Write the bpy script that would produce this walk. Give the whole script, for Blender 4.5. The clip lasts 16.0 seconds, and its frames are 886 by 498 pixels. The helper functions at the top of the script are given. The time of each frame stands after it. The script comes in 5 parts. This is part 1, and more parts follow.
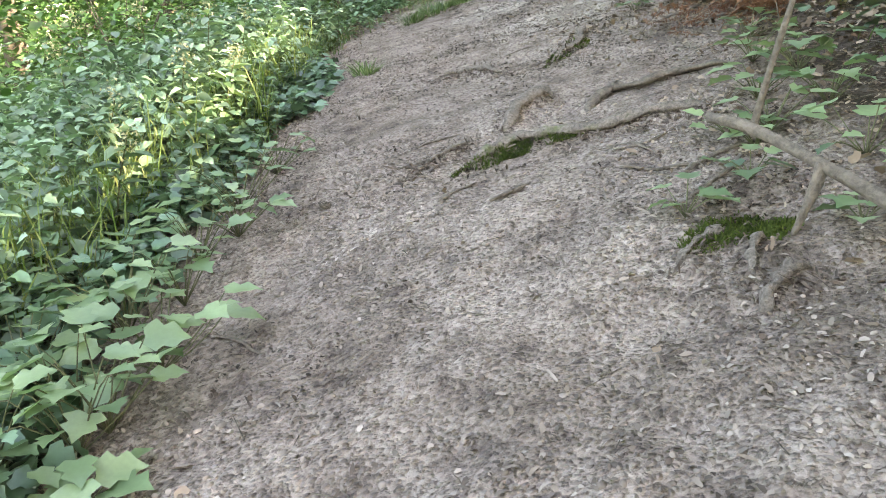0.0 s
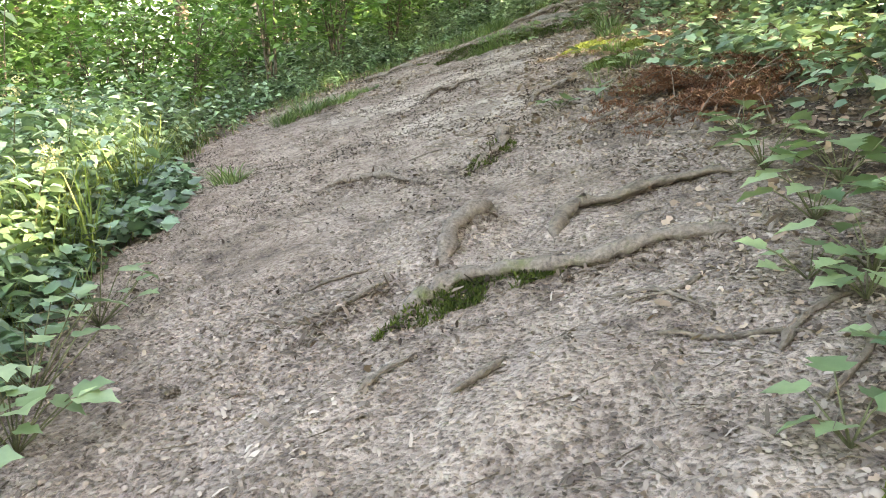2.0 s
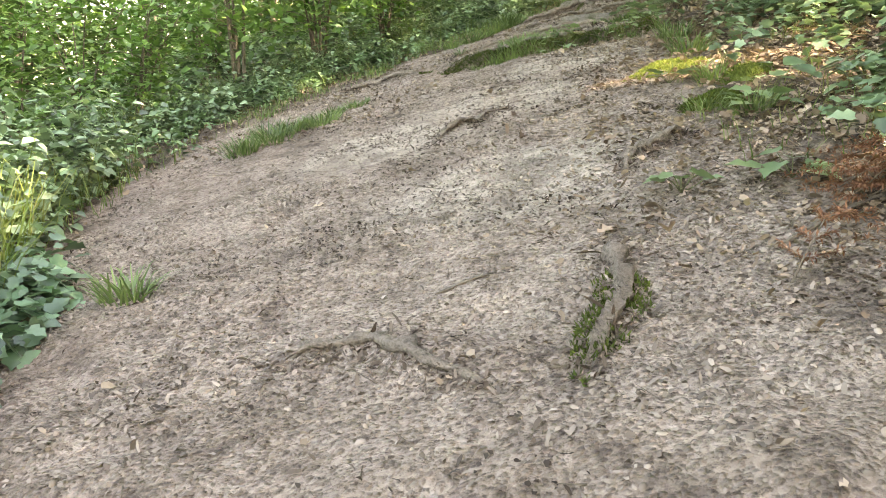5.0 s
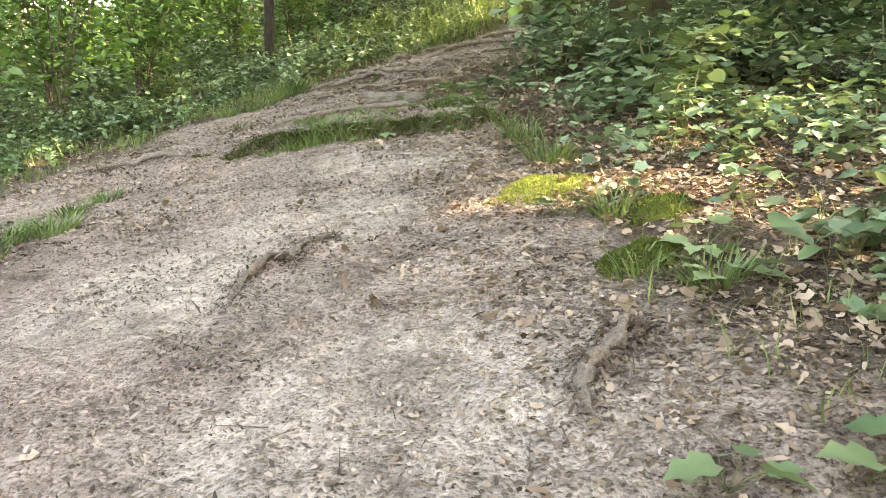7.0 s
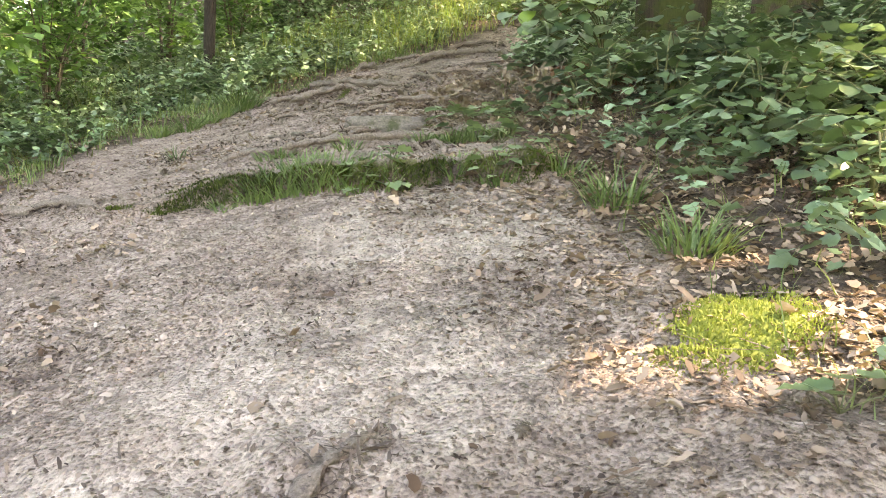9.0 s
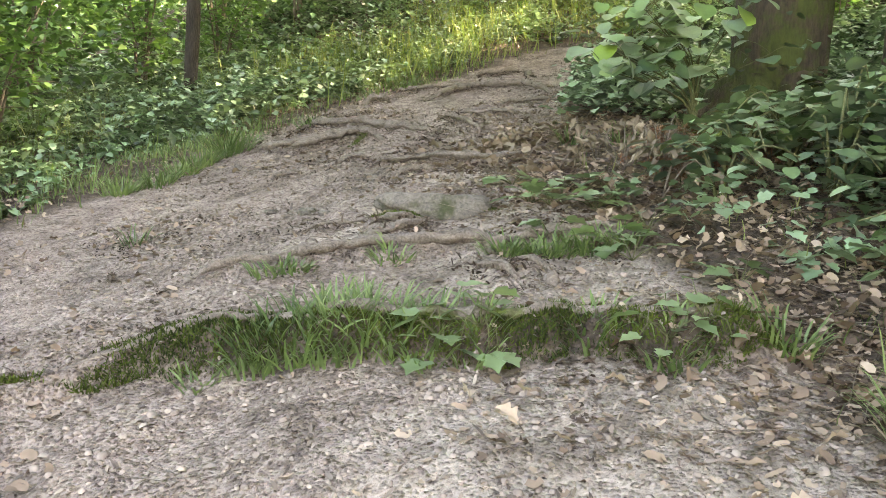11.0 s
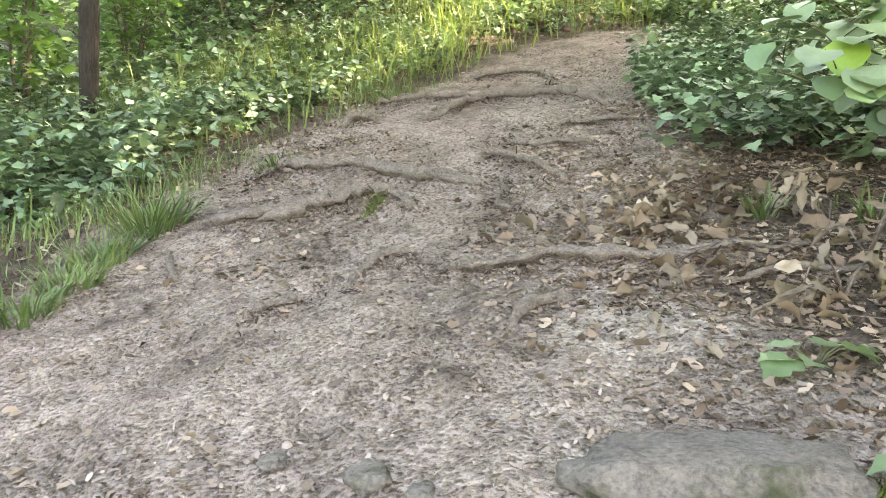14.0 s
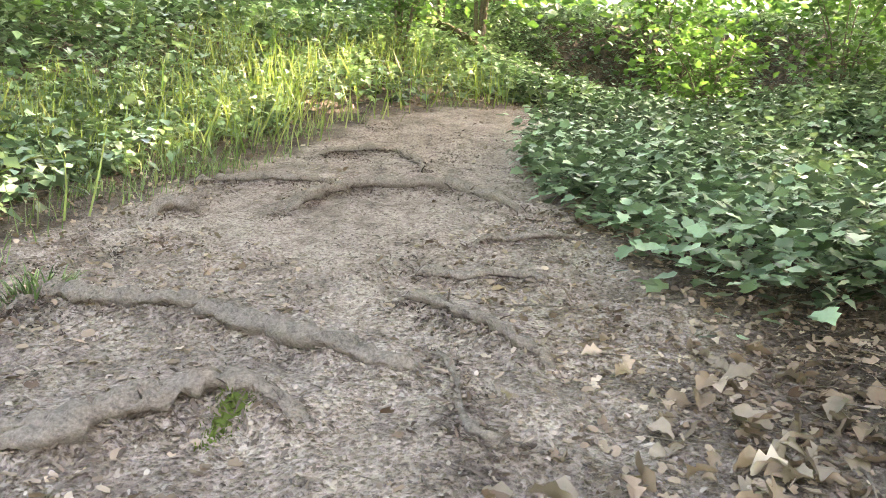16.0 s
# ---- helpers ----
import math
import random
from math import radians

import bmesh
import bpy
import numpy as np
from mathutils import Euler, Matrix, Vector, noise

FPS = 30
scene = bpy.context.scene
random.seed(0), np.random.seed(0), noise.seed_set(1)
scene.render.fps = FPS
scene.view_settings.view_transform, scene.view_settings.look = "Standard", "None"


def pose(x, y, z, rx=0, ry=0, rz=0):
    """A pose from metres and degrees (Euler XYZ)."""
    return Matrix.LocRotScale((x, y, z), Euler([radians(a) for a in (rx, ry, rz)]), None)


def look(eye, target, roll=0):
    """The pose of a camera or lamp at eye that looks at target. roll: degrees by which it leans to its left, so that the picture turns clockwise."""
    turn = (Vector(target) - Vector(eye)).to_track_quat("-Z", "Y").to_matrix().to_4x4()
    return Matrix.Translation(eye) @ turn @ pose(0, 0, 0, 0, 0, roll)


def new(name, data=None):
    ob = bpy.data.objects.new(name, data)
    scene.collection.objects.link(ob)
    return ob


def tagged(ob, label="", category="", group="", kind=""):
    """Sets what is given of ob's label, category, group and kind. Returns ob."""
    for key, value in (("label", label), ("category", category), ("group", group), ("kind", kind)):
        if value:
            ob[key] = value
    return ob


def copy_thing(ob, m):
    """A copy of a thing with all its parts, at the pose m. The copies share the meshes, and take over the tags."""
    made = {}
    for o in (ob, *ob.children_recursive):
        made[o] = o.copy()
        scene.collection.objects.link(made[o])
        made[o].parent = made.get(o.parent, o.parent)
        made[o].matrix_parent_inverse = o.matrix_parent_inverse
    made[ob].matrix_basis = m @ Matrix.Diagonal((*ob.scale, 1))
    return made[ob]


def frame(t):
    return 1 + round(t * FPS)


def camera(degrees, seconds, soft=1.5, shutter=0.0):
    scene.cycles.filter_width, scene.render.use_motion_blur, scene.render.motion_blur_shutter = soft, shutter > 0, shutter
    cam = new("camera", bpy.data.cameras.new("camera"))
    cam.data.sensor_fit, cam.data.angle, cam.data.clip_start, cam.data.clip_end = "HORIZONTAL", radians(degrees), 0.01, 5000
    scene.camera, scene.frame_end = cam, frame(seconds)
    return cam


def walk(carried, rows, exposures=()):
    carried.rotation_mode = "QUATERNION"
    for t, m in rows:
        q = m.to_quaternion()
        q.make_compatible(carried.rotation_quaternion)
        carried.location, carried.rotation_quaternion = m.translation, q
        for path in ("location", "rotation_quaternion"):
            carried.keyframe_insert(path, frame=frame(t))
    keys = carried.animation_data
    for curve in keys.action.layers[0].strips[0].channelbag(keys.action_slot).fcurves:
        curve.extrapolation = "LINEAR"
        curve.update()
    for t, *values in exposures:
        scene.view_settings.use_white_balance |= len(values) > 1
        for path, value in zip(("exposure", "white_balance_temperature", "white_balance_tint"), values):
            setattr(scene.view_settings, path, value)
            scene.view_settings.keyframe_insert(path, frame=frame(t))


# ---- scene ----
cam = camera(55.1, 16.0, soft=0.9)
PATH = [
    (0, (0.000, 0.000, 0.950), (-0.131, 1.926, 0.430), -4.8),
    (0.5, (-0.006, 0.237, 0.924), (0.018, 2.142, 0.315), -5.3),
    (1, (0.040, 0.586, 0.913), (0.101, 2.471, 0.250), -7.7),
    (1.5, (-0.048, 0.846, 0.926), (0.067, 2.782, 0.440), -5.2),
    (2, (-0.206, 1.244, 0.896), (0.003, 3.209, 0.592), -3.9),
    (2.5, (-0.228, 1.434, 0.917), (0.030, 3.412, 0.771), -4.1),
    (3, (-0.180, 1.731, 0.968), (0.066, 3.711, 0.825), -3.5),
    (3.2, (-0.146, 1.877, 0.990), (0.067, 3.860, 0.842), -3.2),
    (5.3, (-0.175, 3.577, 1.285), (0.113, 5.526, 0.943), -1.5),
    (5.5, (-0.162, 3.707, 1.320), (0.249, 5.638, 0.999), -1.0),
    (6, (-0.169, 4.089, 1.355), (0.648, 5.890, 1.056), 1.2),
    (6.5, (-0.157, 4.463, 1.443), (0.675, 6.259, 1.151), 0.3),
    (7, (-0.107, 4.962, 1.550), (0.694, 6.781, 1.331), 0.5),
    (7.5, (-0.077, 5.427, 1.594), (0.726, 7.250, 1.401), 1.4),
    (8, (-0.056, 5.865, 1.635), (0.838, 7.645, 1.442), 0.9),
    (8.2, (-0.014, 6.073, 1.654), (0.893, 7.846, 1.462), 0.9),
    (10.3, (0.515, 8.070, 2.093), (1.515, 9.789, 1.884), 2.9),
    (10.5, (0.555, 8.242, 2.129), (1.553, 9.966, 1.957), 2.4),
    (11, (0.630, 8.613, 2.179), (1.614, 10.346, 2.015), 3.3),
    (11.5, (0.699, 9.073, 2.275), (1.749, 10.770, 2.136), 3.6),
    (12, (0.817, 9.504, 2.323), (1.919, 11.172, 2.255), 3.1),
    (12.5, (0.893, 9.940, 2.380), (1.946, 11.636, 2.257), 3.1),
    (13, (0.953, 10.412, 2.423), (2.031, 12.085, 2.233), 2.6),
    (13.5, (1.087, 10.800, 2.518), (2.193, 12.455, 2.332), 0.9),
    (14, (1.302, 11.232, 2.607), (2.434, 12.872, 2.424), 1.4),
    (14.5, (1.480, 11.632, 2.701), (2.677, 13.226, 2.539), 3.6),
    (14.6, (1.489, 11.734, 2.712), (2.762, 13.271, 2.578), 5.4),
    (15, (1.615, 12.069, 2.743), (3.044, 13.466, 2.691), 1.3),
    (15.5, (1.851, 12.527, 2.793), (3.287, 13.920, 2.773), 3.6),
    (16, (2.035, 12.879, 2.902), (3.531, 14.207, 2.887), 4.1),
]
walk(cam, [(t, look(eye, target, roll)) for t, eye, target, roll in PATH], [(0.0, 3.65, 8800, 16), (3.0, 3.85, 10200, 17), (5.5, 3.95, 10800, 19), (8.0, 4.15, 10200, 24), (10.5, 4.15, 9700, 25), (12.5, 4.5, 9200, 26), (14.0, 4.58, 9000, 26), (16.0, 4.7, 8700, 28)])

# ---- light ----
SUN_EL, SUN_AZ = 40.0, -20.0
SUN = Vector((math.cos(radians(SUN_EL)) * math.cos(radians(SUN_AZ)), math.cos(radians(SUN_EL)) * math.sin(radians(SUN_AZ)), math.sin(radians(SUN_EL))))
world = bpy.data.worlds.new("sky")
scene.world = world
world.use_nodes = True
sky = world.node_tree.nodes.new("ShaderNodeTexSky")
sky.sky_type, sky.sun_disc = "NISHITA", False
sky.sun_elevation, sky.sun_rotation = radians(SUN_EL), radians(90 - SUN_AZ)
sky.dust_density, sky.air_density = 2.5, 1.2
background = world.node_tree.nodes["Background"]
world.node_tree.links.new(sky.outputs[0], background.inputs[0])
background.inputs[1].default_value = 0.15
sun_lamp = new("sun", bpy.data.lights.new("sun", "SUN"))
sun_lamp.data.energy, sun_lamp.data.angle, sun_lamp.data.color = 2.3, radians(0.5), (1.0, 0.93, 0.8)
sun_lamp.matrix_world = Matrix.Translation((8, 0, 20)) @ SUN.to_track_quat("Z", "Y").to_matrix().to_4x4()

# ---- the lie of the land ----
PLANE = (-0.0504, 0.2177, 0.1192)
BEND = (-0.0671, -0.2503, 0.1511, 0.0191, 0.0684, 0.1062, 0.0852, 0.1746, -0.1728, -0.1791)
TRAIL = np.array([(0, -4), (0, 0), (-.1, 2), (0, 4), (.2, 6), (.7, 8), (1.4, 10.5), (2.4, 13), (3.9, 15), (6, 16.7), (8, 18.2), (11, 19.5), (16, 20.5)], float)
LEFT = np.array([(-1.2, -5), (-1.2, 2), (-1.32, 3.4), (-1.2, 5), (-1.15, 6.3), (-1.4, 8), (-1.4, 9.3), (-1.0, 10.8), (-.3, 12), (.5, 13.2), (1.2, 14.2), (2.1, 15.1), (2.65, 15.7), (3.7, 16.9), (4.8, 17.6), (6.1, 18.1), (7.2, 18.6), (8.4, 18.75), (9.6, 18.7), (10.6, 18.4)], float)
RIGHT = np.array([(.95, -5), (.95, 2.2), (1.05, 3.4), (1.15, 4.4), (1.2, 6), (1.5, 7.3), (1.85, 8.5), (2.25, 9.7), (2.55, 10.5), (2.85, 11.5), (3.15, 12.6), (3.7, 13.3), (4.4, 13.9), (5.2, 14.8), (6.2, 15.9), (7.6, 17.2), (8.6, 17.6), (9.5, 17.5), (10.3, 17.1)], float)
LEDGE = np.array([(-.2, 11.9), (.3, 11.75), (.72, 11.3), (1.06, 11.33), (1.3, 11.25), (1.52, 11.12), (1.77, 10.9), (1.97, 10.69), (2.2, 10.6), (2.45, 10.3), (2.6, 10.1)], float)
STEP = np.array([(1.3, 11.85), (1.53, 11.85), (1.81, 11.72), (2.1, 11.6), (2.5, 11.43), (2.8, 11.35), (3.05, 11.15)], float)
# surface roots: radius, mossy or bare, line in plan
ROOTS = [
    (.025, True, [(-.16, 3.5), (0, 3.68), (.15, 3.7), (.38, 3.6), (.59, 3.56), (.77, 3.52), (.95, 3.45)]),
    (.033, False, [(.06, 3.85), (.12, 4.08), (.2, 4.2), (.34, 4.24)]),
    (.025, False, [(.35, 5.1), (.48, 5.29), (.56, 5.4), (.62, 5.64), (.72, 5.9)]),
    (.021, False, [(-.32, 5.58), (-.23, 5.57), (-.09, 5.56), (-.03, 5.45), (.08, 5.3), (.21, 5.15)]),
    (.016, False, [(.47, 2.19), (.57, 2.28), (.66, 2.34)]),
    (.015, False, [(.62, 2.05), (.66, 2.16), (.71, 2.24)]),
    (.02, False, [(.6, 1.9), (.68, 2.01), (.77, 2.05)]),
    (.008, False, [(-.46, 3.72), (-.28, 3.74), (-.1, 3.8)]),
    (.02, False, [(.4, 8.0), (.52, 8.25), (.68, 8.38), (.82, 8.48), (.98, 8.57)]),
    (.03, False, [(2.6, 15.35), (2.77, 15.02), (2.99, 14.83), (3.19, 14.77), (3.4, 14.56)]),
    (.02, False, [(2.67, 13.8), (2.87, 13.93), (3.02, 13.9)]),
    (.03, False, [(2.93, 13.72), (3.1, 13.52), (3.29, 13.45), (3.59, 13.16), (3.9, 13.0)]),
    (.02, False, [(2.8, 13.08), (2.95, 13.12), (3.08, 13.08)]),
    (.02, False, [(2.1, 11.92), (2.24, 11.96), (2.38, 11.99), (2.52, 12.0)]),
    (.018, False, [(1.97, 12.32), (2.14, 12.26), (2.3, 12.15)]),
    (.018, False, [(2.32, 13.83), (2.42, 13.84), (2.53, 13.8)]),
    (.034, False, [(2.8, 15.02), (2.9, 14.83), (3.06, 14.79), (3.21, 14.73), (3.32, 14.66), (3.4, 14.43)]),
    (.036, False, [(3.25, 16.07), (3.42, 16.08), (3.46, 15.8), (3.6, 15.47), (3.67, 15.08), (3.7, 14.72), (3.78, 14.4)]),
    (.026, False, [(4.14, 15.0), (4.17, 14.8), (4.15, 14.6), (4.11, 14.4), (4.11, 14.22)]),
    (.013, False, [(3.96, 14.62), (3.83, 14.4), (3.66, 14.23), (3.59, 14.1), (3.68, 14.0)]),
    (.027, False, [(5.1, 17.95), (5.34, 17.48), (5.68, 17.05)]),
    (.036, False, [(4.75, 16.57), (5.13, 16.63), (5.47, 16.68), (5.66, 16.5), (5.86, 16.3), (5.78, 15.88), (5.8, 15.55)]),
    (.042, False, [(4.36, 17.05), (4.5, 17.0), (4.6, 16.93)]),
    (.02, False, [(4.44, 15.25), (4.53, 15.03), (4.68, 14.86), (4.78, 14.74)]),
    (.024, False, [(4.95, 15.32), (5.17, 15.18), (5.5, 15.06)]),
    (.03, False, [(7.0, 17.95), (6.7, 17.4), (6.34, 16.93)]),
    (.028, False, [(6.31, 18.1), (6.6, 18.0), (6.91, 17.83)]),
    (.028, False, [(-.2, 11.95), (.2, 12.0), (.5, 11.75), (.75, 11.3)]),
    (.024, False, [(1.94, 11.64), (2.2, 11.78), (2.46, 11.93)]),
    (.022, False, [(2.2, 11.3), (2.24, 11.12), (2.27, 10.95)]),
    (.018, False, [(2.33, 11.15), (2.38, 10.98), (2.33, 10.85)]),
    (.028, False, [(.98, 6.6), (1.08, 6.74), (1.25, 6.85), (1.4, 7.02)]),
    (.012, False, [(-.36, 3.6), (-.29, 3.7), (-.18, 3.78), (-.08, 3.9)]),
]


def to_line(x, y, line):
    """Distance to a line in plan, positive on its left, and how far along it (0 to 1)."""
    x, y = np.asarray(x, float), np.asarray(y, float)
    best, sign, along = np.full(x.shape, 1e9), np.ones(x.shape), np.zeros(x.shape)
    for i, (a, b) in enumerate(zip(line[:-1], line[1:])):
        d = b - a
        t = np.clip(((x - a[0]) * d[0] + (y - a[1]) * d[1]) / (d @ d), 0, 1)
        ox, oy = x - a[0] - t * d[0], y - a[1] - t * d[1]
        r = np.hypot(ox, oy)
        near = r < best
        best = np.where(near, r, best)
        sign = np.where(near, np.sign(d[0] * oy - d[1] * ox + 1e-12), sign)
        along = np.where(near, (i + t) / (len(line) - 1), along)
    return best * sign, along


def smooth(a, b, v):
    t = np.clip((v - a) / (b - a), 0, 1)
    return t * t * (3 - 2 * t)


LATTICE = np.random.RandomState(5).rand(256, 256)


def value_noise(x, y, size):
    x, y = np.asarray(x, float) / size + 500, np.asarray(y, float) / size + 500
    i, j = np.floor(x).astype(int), np.floor(y).astype(int)
    u, v = x - i, y - j
    u, v = u * u * (3 - 2 * u), v * v * (3 - 2 * v)
    p = lambda a, b: LATTICE[a % 256, b % 256]
    return (p(i, j) * (1 - u) + p(i + 1, j) * u) * (1 - v) + (p(i, j + 1) * (1 - u) + p(i + 1, j + 1) * u) * v - 0.5


def off_path(x, y):
    """Metres from the trodden path (0 on it) and the side: -1 left, 1 right."""
    dl, _ = to_line(x, y, LEFT)
    dr, _ = to_line(x, y, RIGHT)
    outl, outr = np.maximum(dl, 0), np.maximum(-dr, 0)
    left = np.abs(dl) < np.abs(dr)
    d = np.where(left, outl, outr)
    past = (np.asarray(x) > 10.1) & (np.asarray(y) > 16)
    return np.where(past, np.maximum(d, 0.6), d), np.where(left, -1, 1)


def land(x, y):
    """The height of the ground."""
    if np.ndim(x) == 0:
        return land(np.array([x], float), np.array([y], float))[0]
    x, y = np.asarray(x, float), np.asarray(y, float)
    d, _ = to_line(x, y, TRAIL)
    r = np.hypot(x - 2, y - 9)
    fx, fy = 2 + (x - 2) * np.minimum(1, 40 / np.maximum(r, 1e-6)), 9 + (y - 9) * np.minimum(1, 40 / np.maximum(r, 1e-6))
    far = PLANE[0] + PLANE[1] * fx + PLANE[2] * fy
    u, v = np.clip(x, -6, 20) / 5, np.clip(y, -6, 26) / 10
    bend = sum(c * b for c, b in zip(BEND, (1, u, v, u * u, u * v, v * v, u * u * v, u * v * v, v ** 3, u ** 3)))
    z = far + bend * np.exp(-np.minimum(np.abs(d) / 3, 6) ** 4)
    dl, al = to_line(x, y, LEDGE)
    z = z + smooth(-0.13, -0.01, dl) * np.exp(-np.maximum(dl, 0) / 0.9) * 0.118 * smooth(0.05, 0.5, al) * (1 - smooth(0.93, 1.0, al)) * (np.abs(dl) < 4)
    ds, a2 = to_line(x, y, STEP)
    z = z + smooth(-0.12, 0.0, ds) * np.exp(-np.maximum(ds, 0) / 0.6) * 0.05 * smooth(0, 0.15, a2) * (np.abs(ds) < 3)
    for radius, _, line in ROOTS:
        p = np.array(line, float)
        near = (x > p[:, 0].min() - .6) & (x < p[:, 0].max() + .6) & (y > p[:, 1].min() - .6) & (y < p[:, 1].max() + .6)
        if near.any():
            along = p[-1] - p[0]
            dr, ar = to_line(x[near], y[near], p)
            dr = dr if .9 * along[0] - .4 * along[1] > 0 else -dr
            ends = smooth(0, .15, ar) * (1 - smooth(.85, 1, ar))
            z = np.array(z)
            z[near] += radius * 1.1 * ends * np.where(dr > 0, np.exp(-(dr / .24) ** 2), np.exp(-(dr / .055) ** 2))
    o, _ = off_path(x, y)
    z = z + value_noise(x, y, 0.9) * 0.05 + value_noise(x + 7, y, 0.33) * 0.03 + value_noise(x, y + 9, 0.12) * 0.028 + value_noise(x + 3, y + 9, 0.06) * 0.014
    z = z + value_noise(x, y, 3.5) * 0.25 * smooth(0.8, 4, o)
    on = (x - 6.8) * 0.78 + (y - 17.7) * 0.62
    z = z + 0.13 * np.clip(on, 0, 5) * smooth(-0.2, 0.6, on) * smooth(4.5, 6.0, x)
    z = z + 0.1 * np.clip(o - 1.0, 0, 7) * smooth(16.5, 20.5, y) * smooth(3, 8, x)
    return z


# ---- making meshes ----
def bulk(name, verts, faces, material, parent=None, flat=False, label=""):
    """One mesh object from arrays of corners and of faces, each array of faces of one size."""
    me = bpy.data.meshes.new(name)
    verts = np.asarray(verts, np.float32)
    faces = [np.asarray(f, np.int32) for f in (faces if isinstance(faces, list) else [faces])]
    me.vertices.add(len(verts))
    me.vertices.foreach_set("co", verts.ravel())
    loops = np.concatenate([f.ravel() for f in faces])
    sizes = np.concatenate([np.full(len(f), f.shape[1], np.int32) for f in faces])
    me.loops.add(len(loops))
    me.loops.foreach_set("vertex_index", loops)
    me.polygons.add(len(sizes))
    me.polygons.foreach_set("loop_start", (np.cumsum(sizes) - sizes).astype(np.int32))
    me.polygons.foreach_set("use_smooth", np.full(len(sizes), not flat))
    me.update(calc_edges=True)
    me.validate()
    if material:
        me.materials.append(material)
    ob = new(name, me)
    if parent:
        ob.parent = parent
    if label:
        tagged(ob, label)
    return ob


def turns(yaw, pitch, roll):
    cy, sy, cp, sp, cr, sr = np.cos(yaw), np.sin(yaw), np.cos(pitch), np.sin(pitch), np.cos(roll), np.sin(roll)
    o = np.zeros(len(yaw))
    one = o + 1
    z = np.stack([np.stack([cy, -sy, o], -1), np.stack([sy, cy, o], -1), np.stack([o, o, one], -1)], 1)
    y = np.stack([np.stack([cp, o, -sp], -1), np.stack([o, one, o], -1), np.stack([sp, o, cp], -1)], 1)
    x = np.stack([np.stack([one, o, o], -1), np.stack([o, cr, -sr], -1), np.stack([o, sr, cr], -1)], 1)
    return z @ y @ x


def strew(template, places, yaw, pitch, roll, size):
    """Copies of a template (corners, lists of faces) in one set of arrays. size: n or n x 3."""
    tv, tf = template
    n, k = len(places), len(tv)
    size = np.asarray(size, float)
    size = np.repeat(size[:, None], 3, 1) if size.ndim == 1 else size
    v = np.einsum("nij,nkj->nki", turns(yaw, pitch, roll), tv[None] * size[:, None, :]) + np.asarray(places)[:, None, :]
    fs = [(f[None] + (np.arange(n) * k)[:, None, None]).reshape(-1, f.shape[1]) for f in tf]
    return v.reshape(-1, 3), fs


def merge(*sets):
    verts, faces, at = [], {}, 0
    for v, fs in sets:
        verts.append(v)
        for f in fs:
            faces.setdefault(f.shape[1], []).append(f + at)
        at += len(v)
    return np.concatenate(verts), [np.concatenate(f) for f in faces.values()]


def leaf_shape(width, fold=0.12, droop=0.2, curl=0.0):
    """A leaf one long along x: a midrib, two halves, a drooping tip."""
    m = [(0, 0, 0), (.35, 0, -.02), (.7, 0, -droop * .35), (1, 0, -droop)]
    l = [(.3, width, fold), (.68, width * .8, fold * .6 - droop * .3 + curl)]
    r = [(.3, -width, fold), (.68, -width * .8, fold * .6 - droop * .3 + curl)]
    return np.array(m + l + r, float), [np.array([(4, 0, 1), (5, 2, 3), (0, 6, 1), (2, 7, 3)]), np.array([(4, 1, 2, 5), (1, 6, 7, 2)])]


def lobed_leaf(width):
    """A toothed, lobed leaf one long."""
    pts = [(0, 0, 0), (-.04, width * .5, .05), (.24, width * 1.0, .07), (.4, width * .6, .02), (.62, width * .82, .04), (.8, width * .3, -.03), (1, 0, -.14)]
    pts += [(x, -y, z) for x, y, z in pts[5:0:-1]]
    pts += [(.4, 0, -.03), (.7, 0, -.06)]
    f3 = [(0, 1, 12), (1, 2, 12), (2, 3, 12), (3, 4, 12), (4, 5, 13), (5, 6, 13), (6, 7, 13), (7, 8, 13), (8, 9, 12), (9, 10, 12), (10, 11, 12), (11, 0, 12), (4, 13, 12), (12, 13, 8)]
    return np.array(pts, float), [np.array(f3)]


def blade_shape():
    return np.array([(-.5, 0, 0), (.5, 0, 0), (-.42, .12, .45), (.42, .12, .45), (-.25, .38, .8), (.25, .38, .8), (0, .75, .95)], float), [np.array([(0, 1, 3, 2), (2, 3, 5, 4)]), np.array([(4, 5, 6)])]


BLADE = blade_shape()
HERB_LEAF, ROUND_LEAF, LOBED = leaf_shape(.3), leaf_shape(.42, .08, .12), lobed_leaf(.5)
FRAGMENT = (np.array([(0, 0, 0), (.2, .3, .08), (.55, .2, 0), (.75, .38, .12), (1, .05, .02), (.8, -.2, .1), (.5, -.34, .04), (.15, -.22, .1)], float), [np.array([(0, 1, 2, 7), (2, 3, 4, 5), (7, 2, 5, 6)])])


